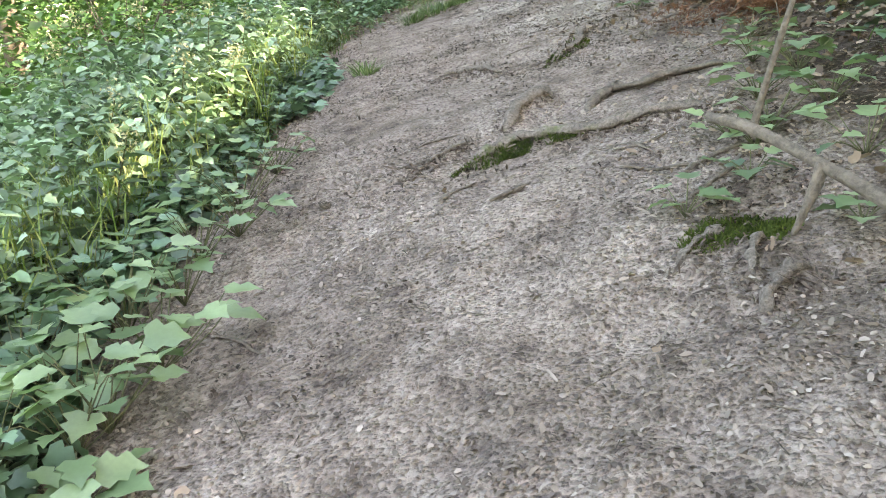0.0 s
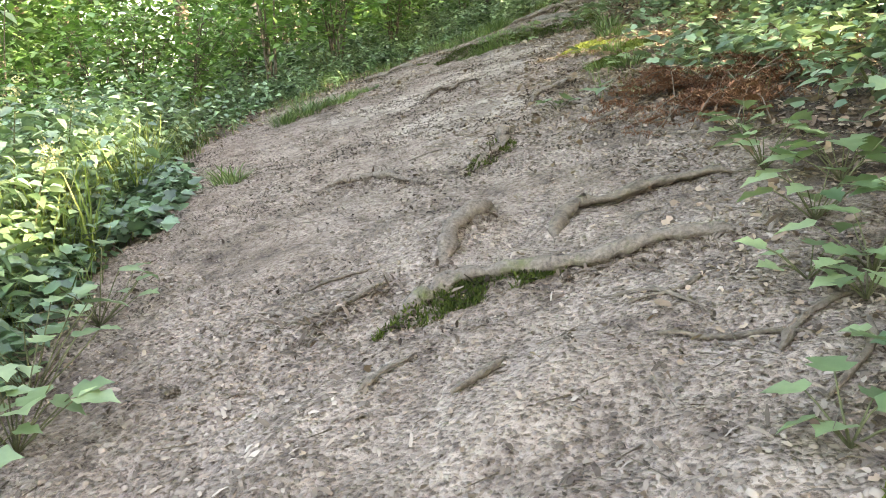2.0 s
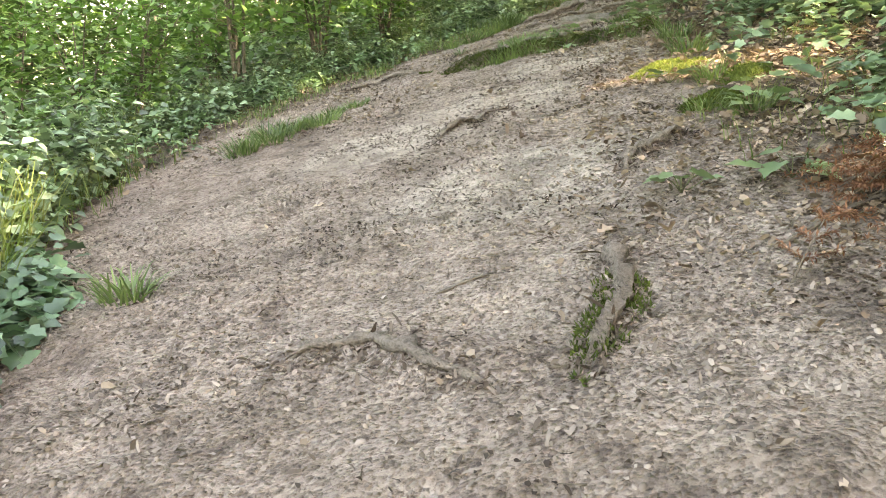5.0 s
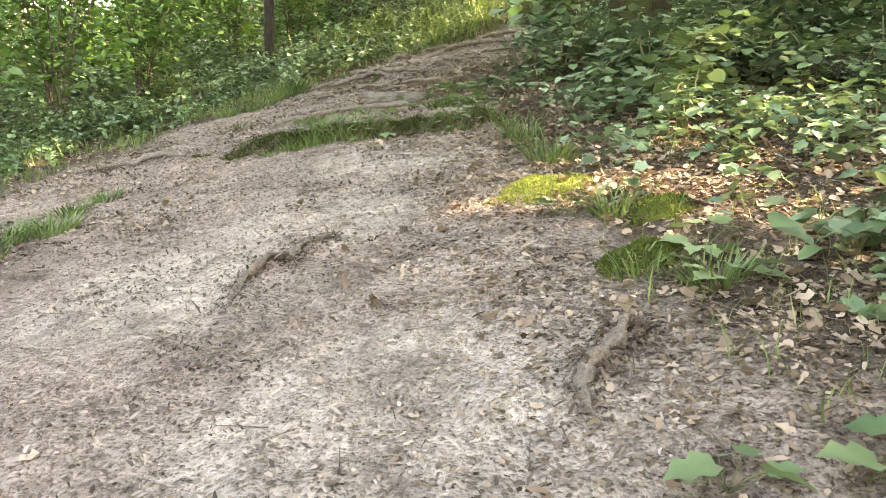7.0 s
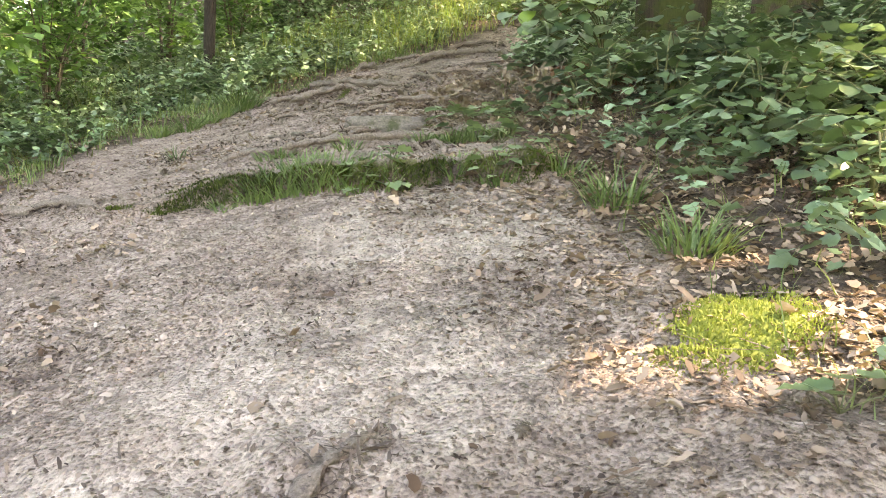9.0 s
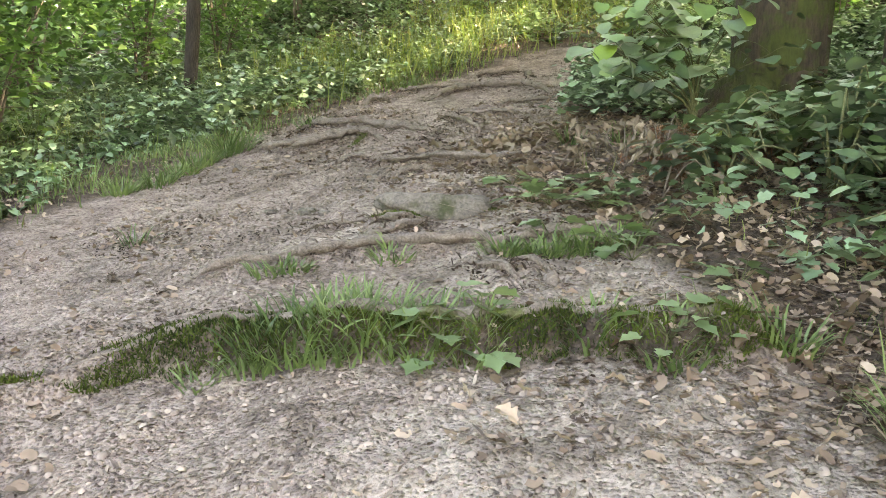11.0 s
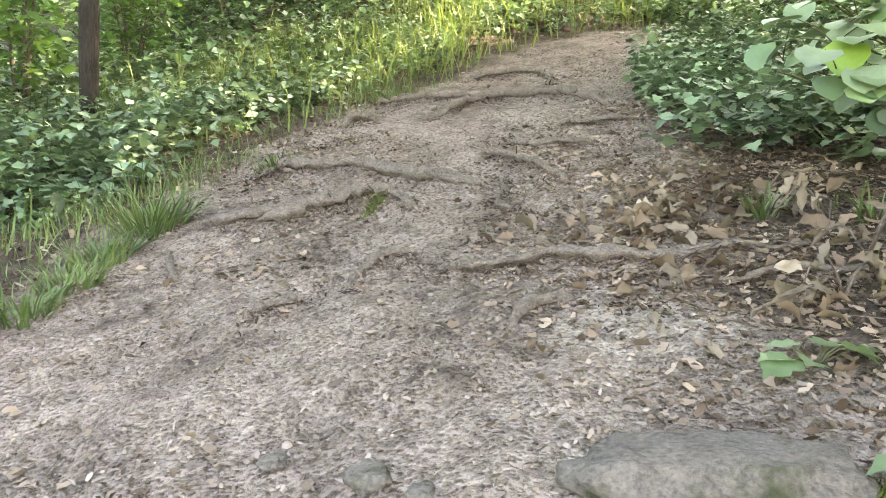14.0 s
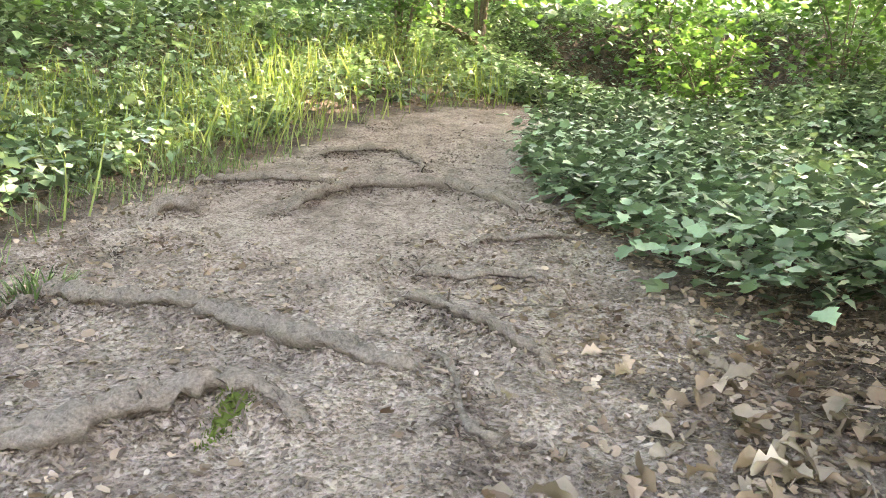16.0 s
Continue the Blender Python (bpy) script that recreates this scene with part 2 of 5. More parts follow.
def crumpled_leaf(seed):
    rs = np.random.RandomState(seed)
    u, w = np.meshgrid(np.linspace(0, 1, 7), np.linspace(-1, 1, 5), indexing="ij")
    side = rs.uniform(.3, 1.3, 2)
    half = .36 * np.sin(math.pi * np.clip(u * .93 + .05, 0, 1)) ** .8 * (1 + .15 * rs.randn(7)[:, None])
    v = np.stack([u + .03 * rs.randn(7, 5), w * half, np.where(w > 0, side[0], side[1]) * .5 * np.abs(w) ** 1.5 * half * 1.6 + .16 * np.sin(u * 3 + rs.rand() * 3) + .06 * rs.randn(7, 5)], -1).reshape(-1, 3)
    i, j = np.meshgrid(np.arange(6), np.arange(4), indexing="ij")
    return v, [np.stack([i * 5 + j, (i + 1) * 5 + j, (i + 1) * 5 + j + 1, i * 5 + j + 1], -1).reshape(-1, 4)]


CRUMPLED = [crumpled_leaf(k) for k in range(4)]
CHIP = (np.array([(0, -.16, 0), (.5, -.22, .1), (1, -.06, .02), (1, .1, .03), (.5, .2, .08), (0, .12, 0)], float), [np.array([(0, 1, 4, 5), (1, 2, 3, 4)])])
DIAMOND = (np.array([(0, 0, 0), (.45, .34, .06), (1, 0, -.12), (.45, -.34, .06)], float), [np.array([(0, 1, 2), (0, 2, 3)])])
STEM = (np.array([(-.5, -.3, 0), (.5, -.3, 0), (0, .6, 0), (-.2, -.12, 1), (.2, -.12, 1), (0, .25, 1)], float), [np.array([(0, 1, 4, 3), (1, 2, 5, 4), (2, 0, 3, 5)])])


def rounded(points, n):
    """A smooth line of n points through the control points."""
    p = np.asarray(points, float)
    p = np.vstack([2 * p[0] - p[1], p, 2 * p[-1] - p[-2]])
    t = np.linspace(0, len(p) - 3 - 1e-6, n)
    i = t.astype(int)
    u = (t - i)[:, None]
    a, b, c, d = p[i], p[i + 1], p[i + 2], p[i + 3]
    return 0.5 * (2 * b + (c - a) * u + (2 * a - 5 * b + 4 * c - d) * u * u + (3 * b - a - 3 * c + d) * u ** 3)


def tube(points, radii, sides=8, rough=0.1, seed=1, flat=1.0):
    """A tapered, knobbly limb along points; closed ends."""
    p = np.asarray(points, float)
    n = len(p)
    radii = np.interp(np.linspace(0, 1, n), np.linspace(0, 1, len(radii)), radii)
    rs = np.random.RandomState(seed)
    t = np.gradient(p, axis=0)
    t /= np.linalg.norm(t, axis=1)[:, None] + 1e-9
    ref = np.array([0, 0, 1.0]) if abs(t[:, 2]).mean() < 0.8 else np.array([1.0, 0, 0])
    s = np.cross(t, ref)
    s /= np.linalg.norm(s, axis=1)[:, None] + 1e-9
    u = np.cross(s, t)
    a = np.arange(sides) * 2 * math.pi / sides
    ridge = 1 + rough * rs.randn(sides)[None] * 0.6 + rough * rs.randn(n, sides) * 0.7 + rough * rs.randn(n)[:, None]
    r = radii[:, None] * ridge
    v = p[:, None] + s[:, None] * (np.cos(a)[None, :, None] * r[..., None]) + u[:, None] * (np.sin(a)[None, :, None] * r[..., None] * flat)
    i, j = np.meshgrid(np.arange(n - 1), np.arange(sides), indexing="ij")
    k = (j + 1) % sides
    q = np.stack([i * sides + j, i * sides + k, (i + 1) * sides + k, (i + 1) * sides + j], -1).reshape(-1, 4)
    v = np.vstack([v.reshape(-1, 3), p[:1], p[-1:]])
    ring = np.arange(sides)
    c0 = np.stack([np.full(sides, n * sides), (ring + 1) % sides, ring], -1)
    c1 = np.stack([np.full(sides, n * sides + 1), (n - 1) * sides + ring, (n - 1) * sides + (ring + 1) % sides], -1)
    return v, [q, np.vstack([c0, c1])]


# ---- materials ----
def material(name):
    m = bpy.data.materials.new(name)
    m.use_nodes = True
    return m, m.node_tree.nodes, m.node_tree.links, m.node_tree.nodes["Principled BSDF"]


def ramp(nodes, links, source, stops):
    r = nodes.new("ShaderNodeValToRGB")
    while len(r.color_ramp.elements) < len(stops):
        r.color_ramp.elements.new(0.5)
    for e, (at, c) in zip(r.color_ramp.elements, stops):
        e.position, e.color = at, (*c, 1)
    links.new(source, r.inputs[0])
    return r.outputs[0]


def grain(nodes, links, scale, detail=4, rough=0.6, tall=1.0):
    tc = nodes.new("ShaderNodeNewGeometry")
    sq = nodes.new("ShaderNodeVectorMath")
    sq.operation = "MULTIPLY"
    sq.inputs[1].default_value = (1, 1, 1 / tall)
    links.new(tc.outputs["Position"], sq.inputs[0])
    n = nodes.new("ShaderNodeTexNoise")
    n.inputs["Scale"].default_value, n.inputs["Detail"].default_value, n.inputs["Roughness"].default_value = scale, detail, rough
    links.new(sq.outputs[0], n.inputs["Vector"])
    return n.outputs[0]


def blend(nodes, links, fac, a, b, mode="MIX"):
    m = nodes.new("ShaderNodeMix")
    m.data_type, m.blend_type = "RGBA", mode
    if isinstance(fac, (int, float)):
        m.inputs[0].default_value = fac
    else:
        links.new(fac, m.inputs[0])
    for slot, c in ((6, a), (7, b)):
        if isinstance(c, tuple):
            m.inputs[slot].default_value = (*c, 1)
        else:
            links.new(c, m.inputs[slot])
    return m.outputs[2]


def bumped(nodes, links, bsdf, height, strength, distance=0.01):
    b = nodes.new("ShaderNodeBump")
    b.inputs["Strength"].default_value, b.inputs["Distance"].default_value = strength, distance
    links.new(height, b.inputs["Height"])
    links.new(b.outputs[0], bsdf.inputs["Normal"])


def leafy(name, stops, rough=0.38, through_light=0.22, apiece=False):
    """Leaves: a colour for each leaf, blotches, and light that comes through."""
    m, nodes, links, bsdf = material(name)
    g = nodes.new("ShaderNodeNewGeometry")
    if apiece:
        g = nodes.new("ShaderNodeObjectInfo")
    c = ramp(nodes, links, g.outputs["Random" if apiece else "Random Per Island"], stops)
    c = blend(nodes, links, 0.35, c, ramp(nodes, links, grain(nodes, links, 2.2, 3), [(.35, tuple(v * .6 for v in stops[0][1])), (.65, tuple(min(1, v * 1.3) for v in stops[-1][1]))]))
    c = blend(nodes, links, 0.25, c, ramp(nodes, links, grain(nodes, links, 60, 3), [(.35, (.6, .6, .55)), (.65, (1, 1, 1))]), "MULTIPLY")
    links.new(c, bsdf.inputs["Base Color"])
    bsdf.inputs["Roughness"].default_value = rough
    bsdf.inputs["Specular IOR Level"].default_value = 0.6 if rough < .5 else 0.3
    if through_light:
        t = nodes.new("ShaderNodeBsdfTranslucent")
        links.new(blend(nodes, links, 1.0, c, (0.88, 1.0, 0.62), "MULTIPLY"), t.inputs[0])
        mix = nodes.new("ShaderNodeMixShader")
        mix.inputs[0].default_value = through_light
        links.new(bsdf.outputs[0], mix.inputs[1])
        links.new(t.outputs[0], mix.inputs[2])
        links.new(mix.outputs[0], nodes["Material Output"].inputs[0])
    return m


def barky(name, dark, light, moss=None, moss_at=.55, scale=14, strength=0.8, tall=1.0):
    m, nodes, links, bsdf = material(name)
    fine = grain(nodes, links, scale * 4, 6, .7, tall)
    c = ramp(nodes, links, grain(nodes, links, scale, 5, .65, tall), [(.3, dark), (.7, light)])
    c = blend(nodes, links, 0.5, c, ramp(nodes, links, fine, [(.3, tuple(v * .5 for v in dark)), (.7, tuple(min(1, v * 1.25) for v in light))]))
    if moss:
        c = blend(nodes, links, ramp(nodes, links, grain(nodes, links, 3.5, 4, .7), [(moss_at, (0, 0, 0)), (moss_at + .12, (1, 1, 1))]), c, ramp(nodes, links, fine, [(.3, tuple(v * .5 for v in moss)), (.7, moss)]))
    links.new(c, bsdf.inputs["Base Color"])
    bsdf.inputs["Roughness"].default_value = 0.9
    bumped(nodes, links, bsdf, fine, strength, 0.012 * (1 + (tall > 2) * 2))
    return m


HERB = leafy("herb_leaf", [(0, (0.015, 0.036, 0.015)), (.3, (0.030, 0.072, 0.030)), (.62, (0.087, 0.193, 0.087)), (1, (0.263, 0.430, 0.231))], .33)
DARK_HERB = leafy("dark_herb_leaf", [(0, (0.012, 0.030, 0.015)), (.3, (0.024, 0.060, 0.030)), (.62, (0.069, 0.161, 0.087)), (1, (0.210, 0.367, 0.231))], .33)
# paler copy of the herb leaf, with the sky's sheen in its colour
SHEEN_HERB = leafy("sheen_herb_leaf", [(0, (0.020, 0.045, 0.020)), (.3, (0.040, 0.090, 0.040)), (.62, (0.120, 0.230, 0.124)), (1, (0.347, 0.504, 0.336))], .33)
IVY = leafy("ivy_leaf", [(0, (.012, .03, .012)), (1, (.05, .1, .04))], .4, .1)
TUFT_GRASS = leafy("tuft_grass_blade", [(0, (.035, .08, .022)), (.5, (.1, .19, .055)), (1, (.25, .34, .14))], .45, .3)
BIG_DRY = leafy("large_dead_leaf", [(0, (.05, .03, .018)), (.5, (.145, .098, .064)), (1, (.33, .255, .18))], .65, .1)
GRASS = leafy("grass_blade", [(0, (.035, .085, .02)), (.6, (.085, .18, .045)), (.9, (.17, .26, .08)), (1, (.36, .33, .17))], .5, .3)
# lit copy of the grass: sunshine is put into its yellow-green
SUNNY = leafy("sun_tinted_grass", [(0, (.1, .2, .045)), (.6, (.19, .29, .075)), (1, (.36, .37, .17))], .5, .4)
# darker copy of the shrub leaf, with the wood's shade in its colour
SHADE_WOOD_LEAF = leafy("shade_tinted_wood_leaf", [(0, (.015, .04, .014)), (.5, (.05, .125, .04)), (1, (.14, .27, .09))], .42, .2)
SHRUB = leafy("shrub_leaf", [(0, (.03, .08, .022)), (.5, (.08, .2, .055)), (1, (.21, .38, .12))], .42, .35)
HAZEL = leafy("broad_leaf", [(0, (.06, .13, .08)), (.4, (.15, .24, .165)), (.88, (.29, .37, .29)), (1, (.24, .4, .07))], .34, .12, True)
ROSETTE = leafy("plant_leaf", [(0, (.06, .13, .06)), (.5, (.15, .25, .12)), (1, (.3, .41, .22))], .36, .3, True)
DRY = leafy("dead_leaf", [(0, (.05, .03, .02)), (.35, (.14, .09, .06)), (.7, (.29, .21, .155)), (1, (.46, .37, .29))], .7, .1)
GREY_DRY = leafy("withered_grey_leaf", [(0, (.05, .038, .028)), (.5, (.17, .135, .1)), (1, (.4, .335, .26))], .75, .08)
RUST = leafy("rusty_needles", [(0, (.11, .045, .028)), (.5, (.2, .085, .05)), (1, (.31, .16, .095))], .8, .15)
CHIPS = leafy("wood_chips", [(0, (.02, .014, .011)), (.45, (.07, .05, .039)), (.62, (.2, .158, .13)), (.9, (.31, .262, .225)), (1, (.41, .355, .31))], .85, 0)
PEBBLE = leafy("pebbles", [(0, (.13, .1, .085)), (.5, (.28, .23, .195)), (1, (.38, .325, .28))], .8, 0)
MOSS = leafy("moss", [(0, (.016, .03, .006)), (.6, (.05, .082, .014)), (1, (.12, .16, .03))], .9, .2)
# yellow-green moss, brightened by sunshine put into its colour
SUN_MOSS = leafy("sun_tinted_moss", [(0, (.1, .14, .025)), (.6, (.19, .24, .055)), (1, (.3, .34, .1))], .9, .25)
BARK = barky("grey_brown_bark", (.055, .045, .035), (.2, .165, .13))
MOSSY_BARK = barky("mossy_bark", (.014, .01, .008), (.1, .072, .05), (.075, .1, .022), .43, 13, 1.0, 4.0)
ROOT = barky("worn_root", (.055, .044, .036), (.29, .245, .205), None, .5, 26, 1.0)
MOSSY_ROOT = barky("mossy_root", (.06, .05, .042), (.26, .22, .185), (.11, .15, .03), .56, 22)
PALE_BARK = barky("pale_bark", (.2, .18, .15), (.42, .38, .32), None, .5, 8, .8, 4.0)
# near-black bark: the shade on the slim trunk is in its colour
SHADE_BARK = barky("shade_dark_bark", (.01, .008, .006), (.055, .043, .032), None, .5, 12, 1.0, 4.0)
STALK = barky("green_brown_stalk", (.06, .07, .03), (.14, .15, .07))
STONE = barky("lichen_grey_stone", (.06, .054, .047), (.24, .215, .185), (.06, .072, .03), .5, 16, 1.0)


def ground_material():
    m, nodes, links, bsdf = material("forest_soil")
    a = nodes.new("ShaderNodeAttribute")
    a.attribute_name = "trodden"
    coarse, mid, fine = grain(nodes, links, 2.2, 5, .65), grain(nodes, links, 9, 6, .7), grain(nodes, links, 55, 6, .75)
    soil = ramp(nodes, links, coarse, [(.34, (.25, .195, .168)), (.5, (.41, .34, .3)), (.66, (.535, .455, .405))])
    soil = blend(nodes, links, .55, soil, ramp(nodes, links, mid, [(.36, (.075, .055, .045)), (.47, (.34, .285, .245)), (.7, (.55, .485, .425))]))
    soil = blend(nodes, links, .8, soil, ramp(nodes, links, fine, [(.38, (.2, .165, .145)), (.47, (.8, .77, .75)), (.62, (1, 1, 1))]), "MULTIPLY")
    bits = nodes.new("ShaderNodeTexVoronoi")
    bits.inputs["Scale"].default_value = 70
    pos = nodes.new("ShaderNodeNewGeometry")
    wob = blend(nodes, links, .03, pos.outputs["Position"], mid, "ADD")
    links.new(wob, bits.inputs["Vector"])
    soil = blend(nodes, links, .5, soil, ramp(nodes, links, bits.outputs["Color"], [(.15, (.2, .15, .12)), (.4, (.8, .75, .7)), (.8, (1.0, 1.0, 1.0))]), "MULTIPLY")
    # pale sand colour that also carries painted light
    sandy_and_lit = nodes.new("ShaderNodeAttribute")
    sandy_and_lit.attribute_name = "sandy_and_lit"
    pale = blend(nodes, links, .7, ramp(nodes, links, mid, [(.36, (.31, .262, .225)), (.6, (.55, .482, .42))]), ramp(nodes, links, fine, [(.36, (.35, .31, .28)), (.5, (1, 1, 1))]), "MULTIPLY")
    soil = blend(nodes, links, sandy_and_lit.outputs["Fac"], soil, pale)
    cracks = ramp(nodes, links, bits.outputs["Distance"], [(.0, (1, 1, 1)), (.6, (0, 0, 0))])
    humus = ramp(nodes, links, mid, [(.32, (.022, .015, .01)), (.5, (.075, .052, .036)), (.72, (.18, .135, .1))])
    humus = blend(nodes, links, .6, humus, ramp(nodes, links, fine, [(.3, (.4, .35, .3)), (.6, (1, 1, 1))]), "MULTIPLY")
    links.new(blend(nodes, links, a.outputs["Fac"], humus, soil), bsdf.inputs["Base Color"])
    bsdf.inputs["Roughness"].default_value = 0.92
    bumped(nodes, links, bsdf, blend(nodes, links, .5, blend(nodes, links, .5, mid, fine), cracks), 1.0, 0.04)
    return m


# ---- ground ----
def ground():
    def axis(lo, hi, step):
        core = np.arange(lo, hi, step)
        grow = np.cumsum(step * 1.16 ** np.arange(1, 54))
        return np.concatenate([lo - grow[::-1], core, core[-1] + grow])
    xs, ys = axis(-2.2, 7.6, .046), axis(.4, 19.2, .046)
    gx, gy = np.meshgrid(xs, ys, indexing="ij")
    z = land(gx.ravel(), gy.ravel())
    v = np.stack([gx.ravel(), gy.ravel(), z], -1)
    n = len(ys)
    i, j = np.meshgrid(np.arange(len(xs) - 1), np.arange(n - 1), indexing="ij")
    q = np.stack([i * n + j, (i + 1) * n + j, (i + 1) * n + j + 1, i * n + j + 1], -1).reshape(-1, 4)
    ob = bulk("ground", v, q, ground_material())
    o, side = off_path(v[:, 0], v[:, 1])
    edge = value_noise(v[:, 0], v[:, 1], .35) * .5 + value_noise(v[:, 0], v[:, 1], .12) * .25
    trod = 1 - smooth(-.05, .35, o + edge * .6)
    dl, al = to_line(v[:, 0], v[:, 1], LEDGE)
    trod = trod * (1 - .95 * smooth(-.17, -.1, dl + edge * .1) * (1 - smooth(-.02, .03, dl)) * smooth(.22, .45, al) * (1 - smooth(.93, 1, al)))
    ds, al = to_line(v[:, 0], v[:, 1], STEP)
    trod = trod * (1 - .5 * smooth(-.1, -.05, ds) * (1 - smooth(-.02, .03, ds)))
    at = ob.data.attributes.new("trodden", "FLOAT", "POINT")
    at.data.foreach_set("value", trod.astype(np.float32))
    # round patches of pale sand, with brighter light painted in
    lit_sand = np.zeros(len(v))
    for cx, cy, reach in [(2.5, 11.05, .5), (2.75, 11.75, .45), (3.15, 12.85, .35), (1.8, 9.9, .7), (.6, 6.9, .7), (2.1, 11.9, .3), (.2, 8.4, .6), (1.0, 8.9, .6)]:
        lit_sand = np.maximum(lit_sand, np.exp(-((v[:, 0] - cx) ** 2 + (v[:, 1] - cy) ** 2) / reach ** 2))
    lit_sand = smooth(.25, .8, lit_sand + .8 * edge)
    at = ob.data.attributes.new("sandy_and_lit", "FLOAT", "POINT")
    at.data.foreach_set("value", lit_sand.astype(np.float32))
    return tagged(ob, "sloping woodland floor with a trodden grey dirt path", "ground", kind="structure")


ground()
rnd = np.random.RandomState(11)


def spots(n, x0, x1, y0, y1):
    return rnd.uniform(x0, x1, n), rnd.uniform(y0, y1, n)


def on_land(x, y, lift=0.0):
    return np.stack([x, y, land(x, y) + lift], -1)


# ---- roots and branches lying on the path ----
def lying(name, points, radius, mat, label, category, sink=0.34, lift=None, seed=1, rough=0.2, taper=(0.5, 1, .85, 1.1, .9, .4), flat=0.68, dip=True):
    p = np.asarray(points, float)
    n = max(10, int(np.linalg.norm(np.diff(p, axis=0), axis=1).sum() / .03))
    c = rounded(p, n)
    c[:, :2] += np.random.RandomState(seed).randn(n, 2) * radius * .14
    if p.shape[1] == 2:
        c = np.column_stack([c, land(c[:, 0], c[:, 1]) + radius * (1 - 2 * sink)])
        if lift is not None:
            c[:, 2] += np.interp(np.linspace(0, 1, n), np.linspace(0, 1, len(lift)), lift)
    if p.shape[1] == 2 and dip:
        e = np.linspace(-1, 1, n)
        c[:, 2] -= radius * 1.5 * np.abs(e) ** 5 + radius * .35 * np.clip(value_noise(c[:, 0] * 1.0 + seed, c[:, 1], .15) * 2, -.4, 1)
    vary = 1 + .5 * value_noise(c[:, 0] + seed * 3, c[:, 1], .16) if dip else np.ones(n)
    v, f = tube(c, radius * np.interp(np.linspace(0, 1, n), np.linspace(0, 1, len(taper)), taper) * vary, 10, rough, seed, flat)
    return tagged(bulk(name, v, f, mat), label, category)


for i, (radius, mossy, line) in enumerate(ROOTS):
    mat = MOSSY_ROOT if mossy else ROOT
    lying("tree_root", line, radius * (1.14 if line[0][1] > 13 else 1.02), mat, "moss-grown surface root across the dirt path" if mossy else "worn grey-brown tree root in the dirt path", "root", sink=.24, flat=.78, seed=i, rough=.26)
lying("ledge_root", LEDGE[2:], .024, MOSSY_ROOT, "thick root forming a mossy step across the path", "root", sink=.45, seed=60)
lying("step_root", STEP, .034, ROOT, "long grey root forming a low step", "root", sink=.4, seed=61)

# fallen branches and sticks
lying("fallen_branch", [(.4, 3.8), (.57, 4.14), (.68, 4.1), (.9, 4.13), (1.2, 4.03)], .03, BARK, "dark fallen branch lying in the leaf litter", "branch", sink=.15, seed=70)
branch = new("forked_branch")
branch.location = (.8, 1.3, float(land(.8, 1.3)))
tagged(branch, "bare grey forked branch propped above the litter", "branch")


def limb(name, pts, radii, mat, parent, seed=1, sides=9, rough=.08):
    v, f = tube(rounded(np.asarray(pts, float) - np.array(parent.location), 14), radii, sides, rough, seed)
    return bulk(name, v, f, mat, parent)


limb("main_stem", [(.47, 1.87, .7), (.54, 1.78, .68), (.66, 1.55, .6), (.78, 1.3, .5), (.95, .95, .35), (1.05, .7, .18)], (.013, .015, .017, .019), BARK, branch, 3)
limb("side_twig", [(.54, 1.79, .68), (.57, 1.78, .8), (.62, 1.76, .98), (.66, 1.74, 1.15)], (.008, .007, .006, .004), BARK, branch, 4)
limb("side_twig", [(.62, 1.62, .63), (.6, 1.62, .57), (.56, 1.6, .5)], (.012, .01, .006), BARK, branch, 5)
lying("stick", [(.51, 8.2), (.6, 8.3), (.69, 8.38)], .02, BARK, "short dark stick on the bare path", "stick", sink=0, dip=False, seed=71, taper=(.8, 1, .8))
lying("stick", [(.12, 5.8), (.22, 5.82), (.31, 5.83)], .006, BARK, "thin twig on the bare path", "stick", sink=0, dip=False, seed=72)
lying("stick", [(2.42, 14.98), (2.36, 14.75), (2.31, 14.5)], .016, ROOT, "pale bent stick by the path edge", "stick", sink=0, dip=False, seed=73)
lying("stick", [(-1.6, 3.46), (-1.4, 3.35), (-1.2, 3.24)], .02, BARK, "dark rotten stick under the herbs", "stick", sink=0, dip=False, seed=74)
lying("stick", [(1.2, 5.15), (1.5, 5.05), (1.9, 5.1)], .012, BARK, "long thin dead stick in the litter", "stick", sink=0, dip=False, seed=75)
lying("stick", [(1.0, 5.5), (1.4, 5.65), (1.8, 5.6)], .01, BARK, "long thin dead stick in the litter", "stick", sink=0, dip=False, seed=76)

for k, (pts, r) in enumerate([([(.45, 3.02), (.56, 2.96), (.72, 2.84)], .008), ([(.62, 2.8), (.75, 2.93), (.92, 3.0)], .011), ([(.42, 3.34), (.53, 3.26), (.6, 3.06)], .007), ([(-.02, 3.02), (.05, 3.08), (.13, 3.16)], .011), ([(-.22, 3.17), (-.17, 3.23), (-.08, 3.3)], .009), ([(-.36, 4.02), (-.25, 4.05), (-.15, 4.04)], .006), ([(.45, 3.24), (.58, 3.22), (.7, 3.28)], .006), ([(-1.2, 3.85), (-1.17, 3.95), (-1.2, 4.1)], .008), ([(-.9, 2.44), (-.8, 2.36), (-.7, 2.26)], .006), ([(.6, 2.6), (.75, 2.7), (.85, 2.9)], .008), ([(3.5, 12.95), (3.75, 12.8), (3.95, 12.55)], .016), ([(3.6, 13.1), (3.8, 13.05), (4.05, 12.8)], .012)]):
    lying("stick", pts, r, BARK, "crooked dead twig on the trodden earth", "stick", sink=0, dip=False, seed=200 + k)

